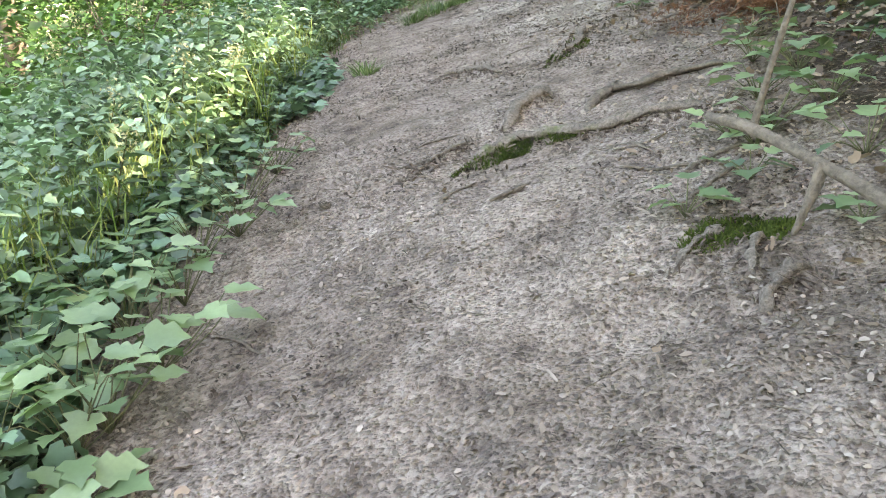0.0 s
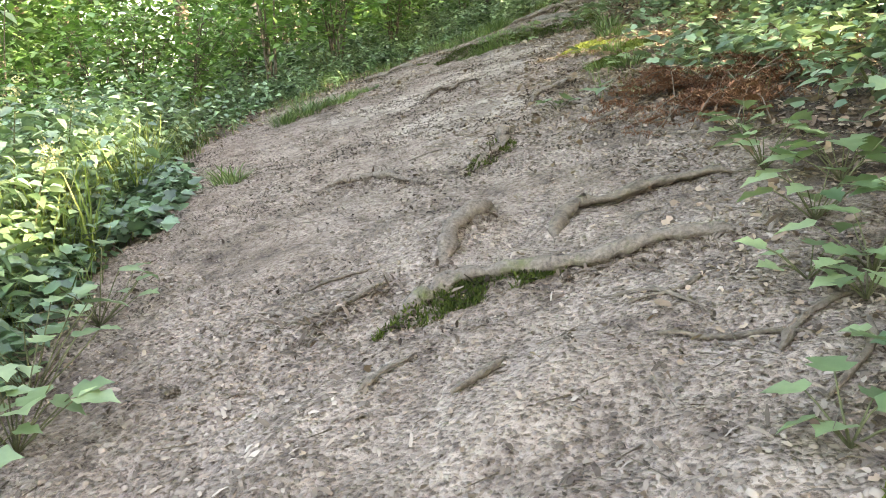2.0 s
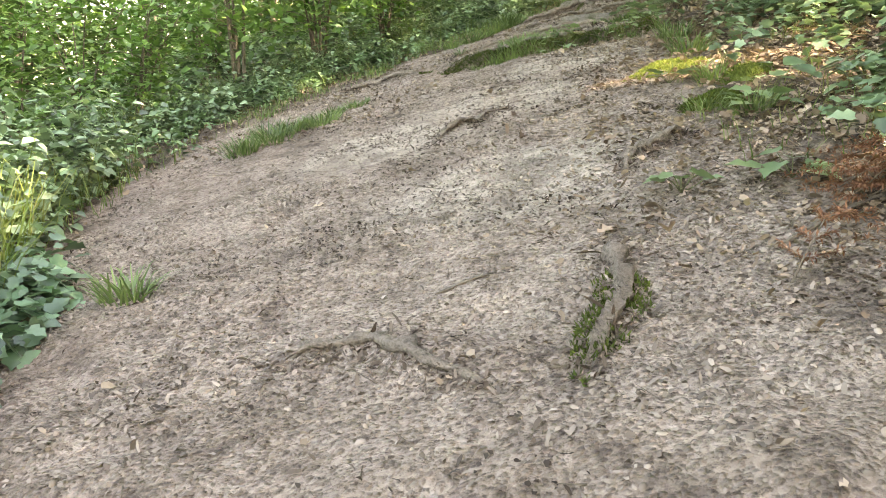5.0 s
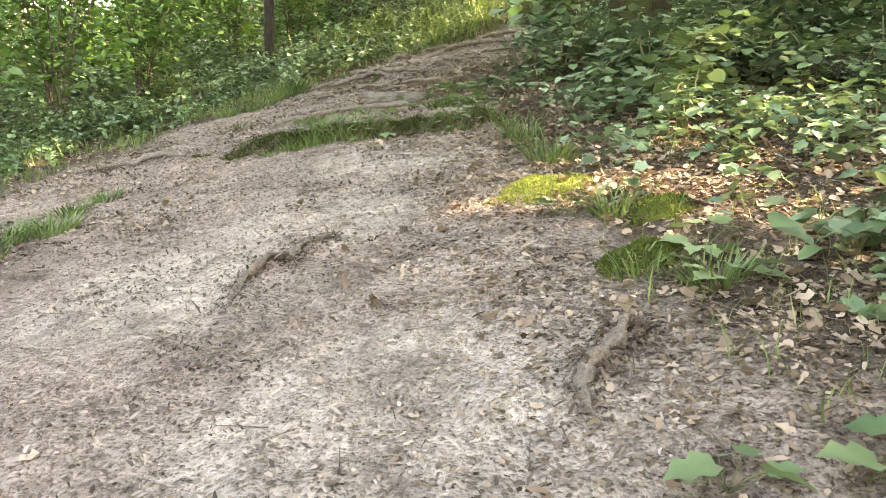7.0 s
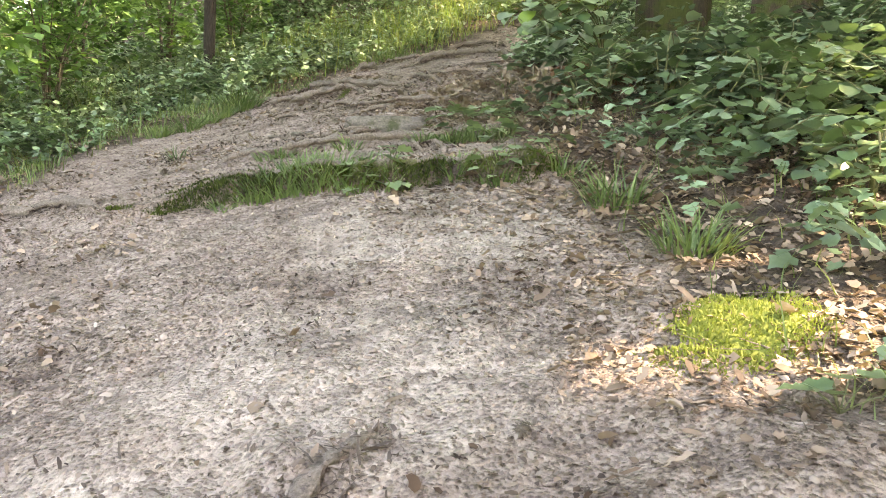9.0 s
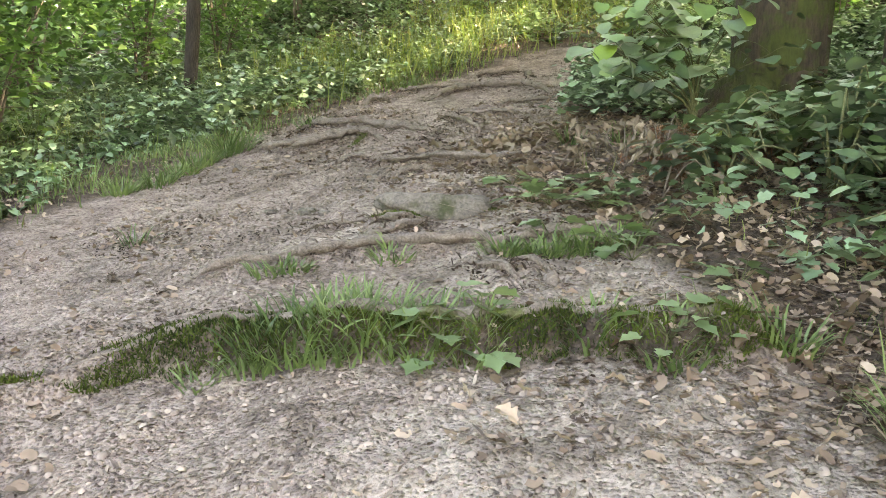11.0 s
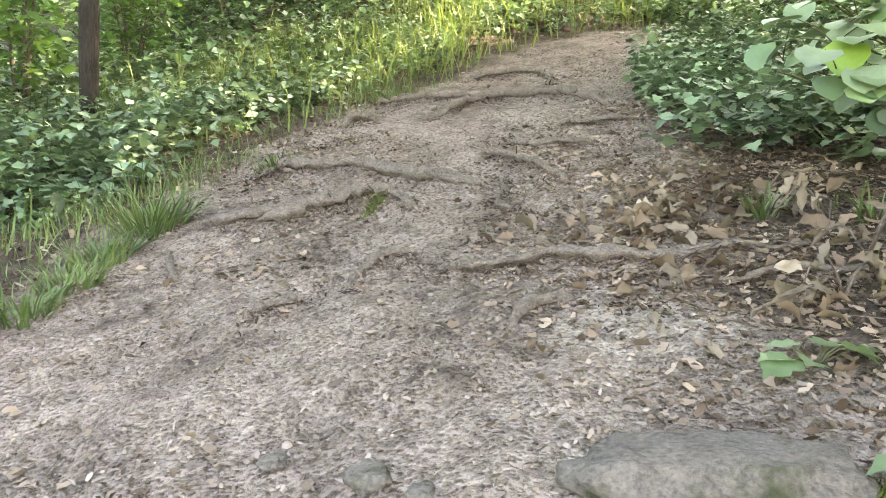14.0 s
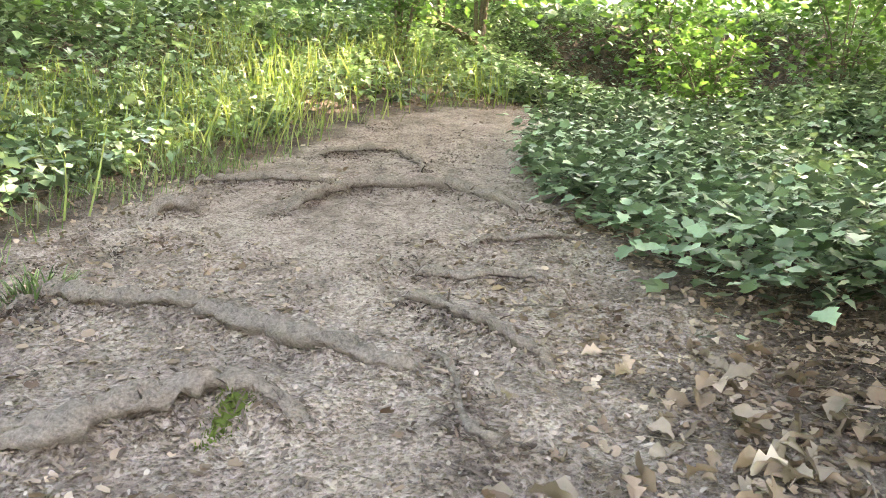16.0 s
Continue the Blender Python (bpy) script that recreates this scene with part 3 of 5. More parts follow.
# ---- litter, chips and gravel ----
def litter(name, template, mat, x, y, size, label, tilt=.35, lift=.004):
    n = len(x)
    v, f = strew(template, on_land(x, y, lift), rnd.uniform(0, 6.28, n), rnd.randn(n) * tilt, rnd.randn(n) * tilt, size)
    return tagged(bulk(name, v, f, mat), label, "litter", kind="stuff")


def keep(x, y, chance):
    k = rnd.rand(len(x)) < chance
    return x[k], y[k]


x, y = spots(330000, -2.2, 8, .3, 19)
o, s = off_path(x, y)
x, y = keep(x, y, np.where(o < .05, np.clip(.55 + 1.6 * value_noise(x, y, .5), .12, 1), 0) * np.where(y < 13.5, 1, .6))
litter("wood_litter", CHIP, CHIPS, x, y, np.stack([rnd.gamma(3, .0042, len(x)) + .005, rnd.uniform(.012, .034, len(x)), np.full(len(x), .04)], -1), "bark chips and twig bits trodden into the path", .42)
x, y = spots(9000, -1.4, 8, .3, 19)
o, s = off_path(x, y)
x, y = keep(x, y, np.where(o < .1, .5, 0))
v, f = strew(STEM, on_land(x, y, .004), rnd.uniform(0, 6.28, len(x)), np.full(len(x), 1.5) + rnd.randn(len(x)) * .06, np.zeros(len(x)), np.stack([rnd.uniform(.002, .005, len(x)), rnd.uniform(.002, .005, len(x)), rnd.gamma(3, .02, len(x)) + .01], -1))
tagged(bulk("twig_litter", v, f, BARK), "thin dry twigs strewn over the path", "litter", kind="stuff")

# bark and twig bits along the roots, coloured dark as the roots' shade
sets = []
for radius, mat, line in ROOTS:
    p = rounded(np.array(line, float), 400)
    m = int(420 * np.linalg.norm(np.diff(p, axis=0), axis=1).sum())
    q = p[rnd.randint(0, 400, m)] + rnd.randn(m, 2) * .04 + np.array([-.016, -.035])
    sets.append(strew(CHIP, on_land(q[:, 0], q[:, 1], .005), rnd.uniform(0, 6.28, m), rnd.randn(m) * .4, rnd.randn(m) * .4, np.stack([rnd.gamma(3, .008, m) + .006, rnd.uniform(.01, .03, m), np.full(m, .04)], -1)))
ROOT_SHADE_CHIPS = leafy("root_shade_bits", [(0, (.025, .018, .014)), (.6, (.08, .058, .045)), (1, (.24, .19, .155))], .85, 0)
tagged(bulk("root_shade_litter", *merge(*sets), ROOT_SHADE_CHIPS), "dark bark bits along the roots, standing in for their shade", "litter", kind="stuff")

# dead leaves: thick on the uphill side, thin on the path
t = rnd.uniform(0, len(RIGHT) - 1.001, 60000)
i = t.astype(int)
q = RIGHT[i] + (RIGHT[i + 1] - RIGHT[i]) * (t - i)[:, None] + rnd.randn(60000, 2) * np.array([.55, .35]) + np.array([.38, 0])
x, y = q[:, 0], q[:, 1]
x, y = keep(x, y, np.where((y > 1) & (y < 15.5), np.clip(.55 + 1.6 * value_noise(x, y, .6), .05, 1) * np.where(y < 4.3, .5, .95), 0))
litter("bank_leaf_litter", FRAGMENT, DRY, x, y, np.stack([rnd.gamma(3, .007, len(x)) + .01, rnd.gamma(3, .006, len(x)) + .01, rnd.uniform(.02, .06, len(x))], -1) * np.where(y < 4.3, .7, np.where(y < 7, .85, 1))[:, None], "pinkish-buff broken dry leaves thick on the uphill edge", .35, .006)
k = rnd.rand(len(x)) < .015 * (y > 5)
litter("bank_whole_leaves", CRUMPLED[1], DRY, x[k], y[k], rnd.uniform(.035, .075, k.sum()), "curled whole dry leaves on the uphill edge", .35, .008)
k = rnd.rand(len(x)) < .07
v, f = strew(STEM, on_land(x[k], y[k], .01), rnd.uniform(0, 6.28, k.sum()), 1.5 + rnd.randn(k.sum()) * .1, np.zeros(k.sum()), np.stack([rnd.uniform(.002, .006, k.sum()), rnd.uniform(.002, .006, k.sum()), rnd.gamma(3, .04, k.sum()) + .02], -1))
tagged(bulk("bank_twigs", v, f, ROOT), "dead twigs among the dry leaves", "litter", kind="stuff")
x, y = spots(20000, 1.2, 5.0, 3.5, 12.2)
o, s = off_path(x, y)
x, y = keep(x, y, np.where((s > 0) & (o > .2), np.clip(.7 + 1.2 * value_noise(x, y, .5), .15, 1), 0))
litter("slope_leaf_litter", FRAGMENT, DRY, x, y, rnd.uniform(.025, .06, len(x)), "buff and brown dead leaves under the slope's herbs", .4, .008)
x, y = spots(42000, -6, 12, 0, 22)
o, s = off_path(x, y)
dr, _ = to_line(x, y, RIGHT)
near_right = np.exp(-(np.minimum(np.abs(dr + .35), 5) / .55) ** 2)
chance = np.where(s > 0, near_right * .3, 0) + np.where(o > .05, .7, .03)
x, y = keep(x, y, np.clip(chance, 0, 1))
litter("leaf_litter", FRAGMENT, DRY, x, y, rnd.uniform(.02, .055, len(x)), "dry brown and buff fallen leaves", .5, .008)

x, y = spots(22000, -2.5, 6, 9.5, 19)
o, s = off_path(x, y)
x, y = keep(x, y, np.where((s < 0) & (o > -.1) & (o < 1.5), np.clip(.6 + 1.8 * value_noise(x, y, .5), .1, 1), 0))
litter("verge_leaf_litter", FRAGMENT, DRY, x, y, rnd.uniform(.02, .05, len(x)), "pale broken dead leaves on the downhill verge", .35, .007)

# pebbles below and above the root step
PEB = []
for a in range(2):
    for b in range(6):
        t = b * 1.0472 + a * .5
        PEB.append((math.cos(t) * .5, math.sin(t) * .42, .1 + .22 * a if a else -.1))
pebble_shape = (np.array(PEB[:6] + [(p[0] * .75, p[1] * .75, .24) for p in PEB[6:]] + [(0, 0, .32)], float),
                [np.array([(i, (i + 1) % 6, 6 + i) for i in range(6)] + [((i + 1) % 6, 6 + (i + 1) % 6, 6 + i) for i in range(6)] + [(6 + i, 6 + (i + 1) % 6, 12) for i in range(6)])])
x, y = spots(16000, -1.2, 4.5, 6.5, 15)
o, s = off_path(x, y)
dl, al = to_line(x, y, LEDGE)
x, y = keep(x, y, np.where(o < .1, np.where((dl < -.2) & (dl > -2.2), .9 * np.exp(dl / 1.6), np.where(dl < 0, 0, .08)), 0))
n = len(x)
v, f = strew(pebble_shape, on_land(x, y, .002), rnd.uniform(0, 6.28, n), rnd.randn(n) * .25, rnd.randn(n) * .25, np.minimum(rnd.gamma(4, .0034, n), .028)[:, None] * np.array([1, 1, .8]) + .005)
tagged(bulk("gravel", v, f, PEBBLE), "rounded buff pebbles pressed into the path", "gravel", kind="stuff")


# clods of trodden earth
CLOD = leafy("dried_mud_clods", [(0, (.08, .06, .05)), (.4, (.22, .18, .15)), (1, (.36, .305, .265))], .95, 0)
x, y = spots(62000, -1.6, 8, .3, 19)
o, s = off_path(x, y)
x, y = keep(x, y, np.where(o < .12, np.clip(.5 + 1.8 * value_noise(x + 5, y, .45), .03, 1), 0))
n = len(x)
v, f = strew(pebble_shape, on_land(x, y, -.002), rnd.uniform(0, 6.28, n), rnd.randn(n) * .2, rnd.randn(n) * .2, np.minimum(np.stack([rnd.gamma(3, .0045, n) + .006, rnd.gamma(3, .004, n) + .006, rnd.gamma(3, .005, n) + .006], -1), .03))
tagged(bulk("earth_clods", v, f, CLOD), "small clods of dried mud on the path", "earth", kind="stuff")


# ---- undergrowth ----
def herbs(name, x, y, height, leaf, count, mat, label, shape=HERB_LEAF, spread=.5, stems=False):
    """Leafy herbs: a stem with leaves in tiers around it."""
    n = len(x)
    base = on_land(x, y, -.01)
    h = height * rnd.uniform(.6, 1.25, n)
    lean = rnd.randn(n, 2) * .18
    top = base + np.column_stack([lean * h[:, None], h])
    sets = []
    who = np.repeat(np.arange(n), count)
    u = rnd.uniform(.08, 1.0, len(who))
    yaw = rnd.uniform(0, 6.28, len(who))
    out = spread * (1.05 - .6 * u) * h[who] * rnd.uniform(.2, 1, len(who))
    at = base[who] + (top[who] - base[who]) * u[:, None] + np.column_stack([np.cos(yaw) * out, np.sin(yaw) * out, out * .15])
    size = leaf * rnd.uniform(.6, 1.35, len(who)) * (1.15 - .35 * u)
    sets.append(strew(shape, at, yaw + rnd.randn(len(who)) * .4, rnd.randn(len(who)) * .34 - .05, rnd.randn(len(who)) * .34, size))
    if stems:
        tilt = np.arctan2(np.linalg.norm(lean, axis=1), 1)
        sets.append(strew(STEM, base, np.arctan2(lean[:, 1], lean[:, 0]), -tilt * 0, np.zeros(n), np.stack([np.full(n, .006), np.full(n, .006), h], -1)))
    v, f = merge(*sets)
    return tagged(bulk(name, v, f, mat), label, "plants", kind="stuff")


def grass(name, x, y, height, mat, label, width=.006, lean=.5):
    n = len(x)
    h = height * rnd.uniform(.45, 1.3, n)
    v, f = strew(BLADE, on_land(x, y, -.01), rnd.uniform(0, 6.28, n), rnd.randn(n) * .15, rnd.randn(n) * .22, np.stack([np.full(n, width) * rnd.uniform(.6, 1.5, n), h * lean * 1.4, h], -1))
    return tagged(bulk(name, v, f, mat), label, "grass", kind="stuff")


def clumped(x, y, size=.8, low=.25):
    return np.clip(.6 + 1.8 * value_noise(x + 31, y + 17, size), low, 1)


# left bank
x, y = spots(13000, -4.5, 9, -1, 21)
o, s = off_path(x, y)
x1, y1 = keep(x, y, np.where((s < 0) & (o > np.maximum(.12, np.where(y > 10.5, .7, .15) + .7 * value_noise(x, y, .6))) & (o < 2.8), clumped(x, y), 0))
o1, _ = off_path(x1, y1)
herbs("left_bank_herbs", x1, y1, np.where(y1 > 10.5, .12 + .14 * smooth(.5, 1.6, o1), .24 + .3 * smooth(.1, .9, o1)), .078, 15, HERB, "dense knee-high green herbs along the path", HERB_LEAF)
x, y = spots(10000, -4.5, 9, -1, 21)
o, s = off_path(x, y)
x1, y1 = keep(x, y, np.where((s < 0) & (o > np.maximum(.15, np.where(y > 10.5, 1.05, .3) + .7 * value_noise(x, y, .6))) & (o < 3), clumped(x, y, .6), 0))
o1, _ = off_path(x1, y1)
herbs("left_bank_brambles", x1, y1, np.where(y1 > 10.5, .34, .34 + .35 * smooth(.1, 1.0, o1)), .07, 14, SHEEN_HERB, "bramble and nettle leaves on the bank", LOBED, .6)
x, y = spots(120000, -4.5, 10, -1, 21.5)
o, s = off_path(x, y)
x1, y1 = keep(x, y, np.where((s < 0) & (o > -.01), np.exp(-((o - .35) / np.where(y > 10, 1.0, .5)) ** 2) * (o > .02) * np.clip(np.where(y > 10, -.02, .3) + 2.2 * value_noise(x + 31, y + 17, .45), .02, 1), 0))
grass("left_edge_grass", x1, y1, np.where(y1 < 10, .19, .12), GRASS, "green grass along the path edge")
x1, y1 = keep(x, y, np.where((s < 0) & (o > np.where(y > 10, 1.5, .35)) & (o < 3), np.where(y > 10, .3, .5) * clumped(x, y, .9, .05), 0))
grass("left_bank_grass", x1, y1, .42, GRASS, "long woodland grass among the herbs", .008, .6)
x, y = spots(60000, -2, 7, 9.5, 19)
o, s = off_path(x, y)
x1, y1 = keep(x, y, np.where((s < 0) & (o > .03) & (o < 2), np.clip(2.6 * value_noise(x + 9, y, .4) - .12, .02, .7), 0))
grass("verge_grass", x1, y1, .1, TUFT_GRASS, "short bright grass on the downhill verge", .007)
x, y = spots(1500, -3.6, -.7, 2.5, 9.5)
o, s = off_path(x, y)
x1, y1 = keep(x, y, np.where((s < 0) & (o > .35 + .4 * value_noise(x, y, .5)) & (o < 1.9), clumped(x, y, .7, .1) * .8, 0))
herbs("left_tall_herbs", x1, y1, .72, .085, 24, SHEEN_HERB, "tall pale nettles and balsam on the downhill bank", HERB_LEAF, .3)
x, y = spots(9000, -3.6, -.6, 2.5, 9.5)
o, s = off_path(x, y)
x1, y1 = keep(x, y, np.where((s < 0) & (o > .2) & (o < 1.9), np.clip(.3 + 2.4 * value_noise(x + 3, y, .6), 0, .8), 0))
grass("left_tall_grass", x1, y1, .5, SUNNY, "tall yellow-green grass on the downhill bank", .008, .6)
x, y = spots(22000, -13, 12, -2, 32)
o, s = off_path(x, y)
x1, y1 = keep(x, y, np.where((s < 0) & (o > np.where(y > 10, 2.7, 2.0)) & (o < 11), clumped(x, y, 1.4, .3) * .8, 0))
herbs("left_wood_undergrowth", x1, y1, .55, .15, 9, HERB, "waist-high undergrowth under the trees", DIAMOND, .7)
x, y = spots(5200, -2.2, -.9, .6, 7)
o, s = off_path(x, y)
x1, y1 = keep(x, y, np.where((o > .03 + .15 * value_noise(x, y, .3)) & (o > 0.01), clumped(x, y, .4, .15), 0))
herbs("left_edge_herbs", x1, y1, .16, .075, 6, DARK_HERB, "low leafy herbs hanging over the path edge", LOBED, .8)
# right bank
x, y = spots(11000, .5, 7, -1, 13.5)
o, s = off_path(x, y)
bare = np.hypot((x - 4.0) / 1.1, (y - 12.5) / 1.3) < 1
x1, y1 = keep(x, y, np.where((s > 0) & ~bare & (o > np.where(y < 6, .45, .3)) & (o < 3.5), clumped(x, y, .7, .05) * np.where(y < 10, .9, .6) * np.where((y > 6.5) & (y < 10), .6 * smooth(.25, 1.5, o), smooth(.1, 1.5, o)), 0))
herbs("right_bank_herbs", x1, y1, .2, .07, 10, SHEEN_HERB, "pale green broad-leaved herbs on the uphill bank", LOBED, .7)
x, y = spots(26000, .8, 6, 3, 13.2)
o, s = off_path(x, y)
x1, y1 = keep(x, y, np.where((s > 0) & (o > .05) & (o < 2.5) & (y > 6) & (y < 10.2), .4 * clumped(x, y, .5, .03), np.where((s > 0) & (o > .5) & (o < 2), .1, 0)))
grass("right_bank_grass", x1, y1, .11, GRASS, "tufty grass and moss on the uphill bank", .0045, .7)
x, y = spots(26000, 3.8, 20, 11, 24)
o, s = off_path(x, y)
x1, y1 = keep(x, y, np.where((s > 0) & (o > .12) & ((y > 13.6) | (o > 1.9)) & (o < 10) & (np.hypot(x - 4.5, y - 13.1) > .8), clumped(x, y, .9, .45), 0))
o, s = off_path(x1, y1)
k = (o < 1.6) & (x1 < 9)
herbs("bramble_thicket", x1[k], y1[k], .36, .068, 14, SHEEN_HERB, "thicket of dark green bramble leaves", LOBED, .65)
herbs("bramble_thicket", x1[~k], y1[~k], .36, .095, 9, SHEEN_HERB, "bramble leaves farther up the slope", DIAMOND, .65)
x, y = spots(26000, 1, 30, -6, 34)
o, s = off_path(x, y)
x1, y1 = keep(x, y, np.where((s > 0) & (o > 3.2) & (o < 14), clumped(x, y, 1.4, .3) * .7, 0))
herbs("right_wood_undergrowth", x1, y1, .45, .14, 7, DARK_HERB, "waist-high undergrowth on the slope", DIAMOND, .7)
# sunny clearing at the bend
x, y = spots(52000, 3, 16, 16.5, 27)
o, s = off_path(x, y)
d = np.hypot((x - 7.2) / 3.0, (y - 20.3) / 1.6)
x1, y1 = keep(x, y, np.where((s < 0) & (o > .1), np.exp(-d ** 2) * .6 * clumped(x, y, .7, .05), 0))
grass("clearing_grass", x1, y1, .55, SUNNY, "tall yellow-green grass in a sunny clearing", .011, .45)
x, y = spots(24000, 2, 24, 15, 30)
o, s = off_path(x, y)
x1, y1 = keep(x, y, np.where((o > .6), clumped(x, y, .9, .3) * .8, 0) * np.where(np.hypot((x - 7.2) / 3.0, (y - 20.0) / 1.5) < 1, .45, 1))
herbs("far_undergrowth", x1, y1, .4, .11, 8, SHEEN_HERB, "bright green undergrowth past the bend", DIAMOND, .65)

x, y = spots(7000, 8.5, 17, 17.5, 25)
o, s = off_path(x, y)
x1, y1 = keep(x, y, np.where((o > .5) & ((x > 10.3) | (s > 0)), clumped(x, y, .8, .4), 0))
herbs("far_bramble_slope", x1, y1, .4, .11, 9, HERB, "bramble leaves covering the slope at the bend", DIAMOND, .65)
x, y = spots(16000, -1, 7, 13, 20)
o, s = off_path(x, y)
x1, y1 = keep(x, y, np.where((s < 0) & (o > .25) & (o < 2.2), np.clip(.2 + 1.8 * value_noise(x + 2, y + 8, .7), .03, .9), 0))
grass("verge_tall_grass", x1, y1, .27, TUFT_GRASS, "knee-high grass along the downhill verge", .007, .65)

def tall_herb(x, y, height, lean):
    """A tall stalk with lance-shaped leaves and a pale flower head."""
    root = new("tall_herb")
    root.location = (x, y, float(land(x, y)))
    tagged(root, "tall leafy wild plant with a pale flower head", "plant")
    p = rounded(np.array([(0, 0, -.02), (lean[0] * .4, lean[1] * .4, height * .55), (lean[0], lean[1], height)]), 12)
    bulk("stalk", *tube(p, (.006, .005, .003), 5, .05), STALK, root)
    for k in range(16):
        q = p[min(11, 2 + k * 9 // 16)]
        bulk("leaf", *strew(HERB_LEAF, q[None], np.array([k * 2.4]), np.array([.15 + rnd.randn() * .15]), rnd.randn(1) * .2, np.array([(.14, .1, .14)]) * rnd.uniform(.8, 1.2)), ROSETTE, root)
    m = 70
    at = p[-1] + rnd.randn(m, 3) * np.array([.03, .03, .05])
    tagged(bulk("flower_head", *strew(DIAMOND, at, rnd.uniform(0, 6.28, m), rnd.randn(m) * .6 + .4, rnd.randn(m), rnd.uniform(.012, .026, m)), FLOWER, root), kind="stuff")


FLOWER = leafy("pale_flower", [(0, (.35, .33, .18)), (1, (.62, .58, .4))], .6, .3)
for hx, hy, hh, ll in [(-2.1, 5.3, .95, (.05, -.1)), (-1.85, 5.6, .9, (.1, 0)), (-2.4, 4.9, .85, (-.1, .05)), (-2.2, 6.2, .8, (.08, .1)), (-1.75, 4.7, .65, (.12, -.05)), (-2.6, 5.6, 1.0, (0, -.1)), (-1.9, 6.6, .7, (.1, 0)), (-1.7, 3.6, .5, (.15, -.05)), (-2.0, 4.2, .6, (.1, .1)), (-1.65, 5.2, .55, (.14, 0))]:
    tall_herb(hx, hy, hh, ll)


# ---- grass tufts, moss and ground plants that stand by themselves ----
def tuft(x, y, n, height, mat, label, spread=.06):
    a, r = rnd.uniform(0, 6.28, n), spread * np.sqrt(rnd.rand(n))
    px, py = x + np.cos(a) * r, y + np.sin(a) * r
    h = height * rnd.uniform(.5, 1.15, n)
    v, f = strew(BLADE, on_land(px, py, -.006), a - 1.57 + rnd.randn(n) * .5, rnd.randn(n) * .2, -.15 - rnd.rand(n) * .55, np.stack([rnd.uniform(.006, .011, n), h * .6, h], -1))
    return tagged(bulk("grass_tuft", v, f, mat), label, "grass", group="grass tufts by the path")


TUFTS = [(-.9, 6.4, 90, .15), (-.75, 9.5, 130, .17), (-.55, 9.7, 150, .18), (-.32, 10.2, 130, .17), (-.2, 9.95, 120, .16), (-.1, 10.5, 120, .15), (.1, 10.9, 110, .15), (-.42, 10.0, 140, .16),
         (1.62, 11.65, 40, .14), (1.69, 11.62, 60, .13), (2.05, 11.5, 50, .13), (2.43, 11.3, 80, .17), (2.58, 11.23, 110, .19), (2.72, 11.17, 110, .19), (2.85, 11.15, 80, .17), (2.5, 11.22, 80, .15),
         (1.38, 11.08, 70, .17), (1.5, 11.04, 120, .21), (1.6, 10.97, 120, .22), (1.7, 10.9, 120, .21), (1.8, 10.78, 90, .18), (1.92, 10.66, 60, .15), (2.22, 10.52, 60, .14), (2.33, 10.3, 70, .14), (1.25, 11.1, 50, .12),
         (2.49, 15.5, 200, .26), (2.18, 15.15, 140, .2), (1.8, 14.7, 120, .17), (1.54, 14.6, 120, .17), (2.0, 14.9, 110, .17), (3.42, 16.15, 100, .14), (2.6, 10.15, 60, .24), (1.37, 12.95, 25, .12), (1.76, 7.05, 60, .15), (1.65, 7.3, 50, .13), (1.95, 7.9, 70, .15), (2.3, 9.0, 120, .2), (2.45, 9.6, 110, .2), (4.35, 12.9, 30, .2), (4.2, 13.25, 30, .18)]
for tx, ty, n, h in TUFTS:
    tuft(tx, ty, n, h * (.6 if 10 < ty < 12 else 1), TUFT_GRASS, "green grass tuft at the path edge" if n > 60 else "small sparse grass tuft on the path", .05 + n * .0006)


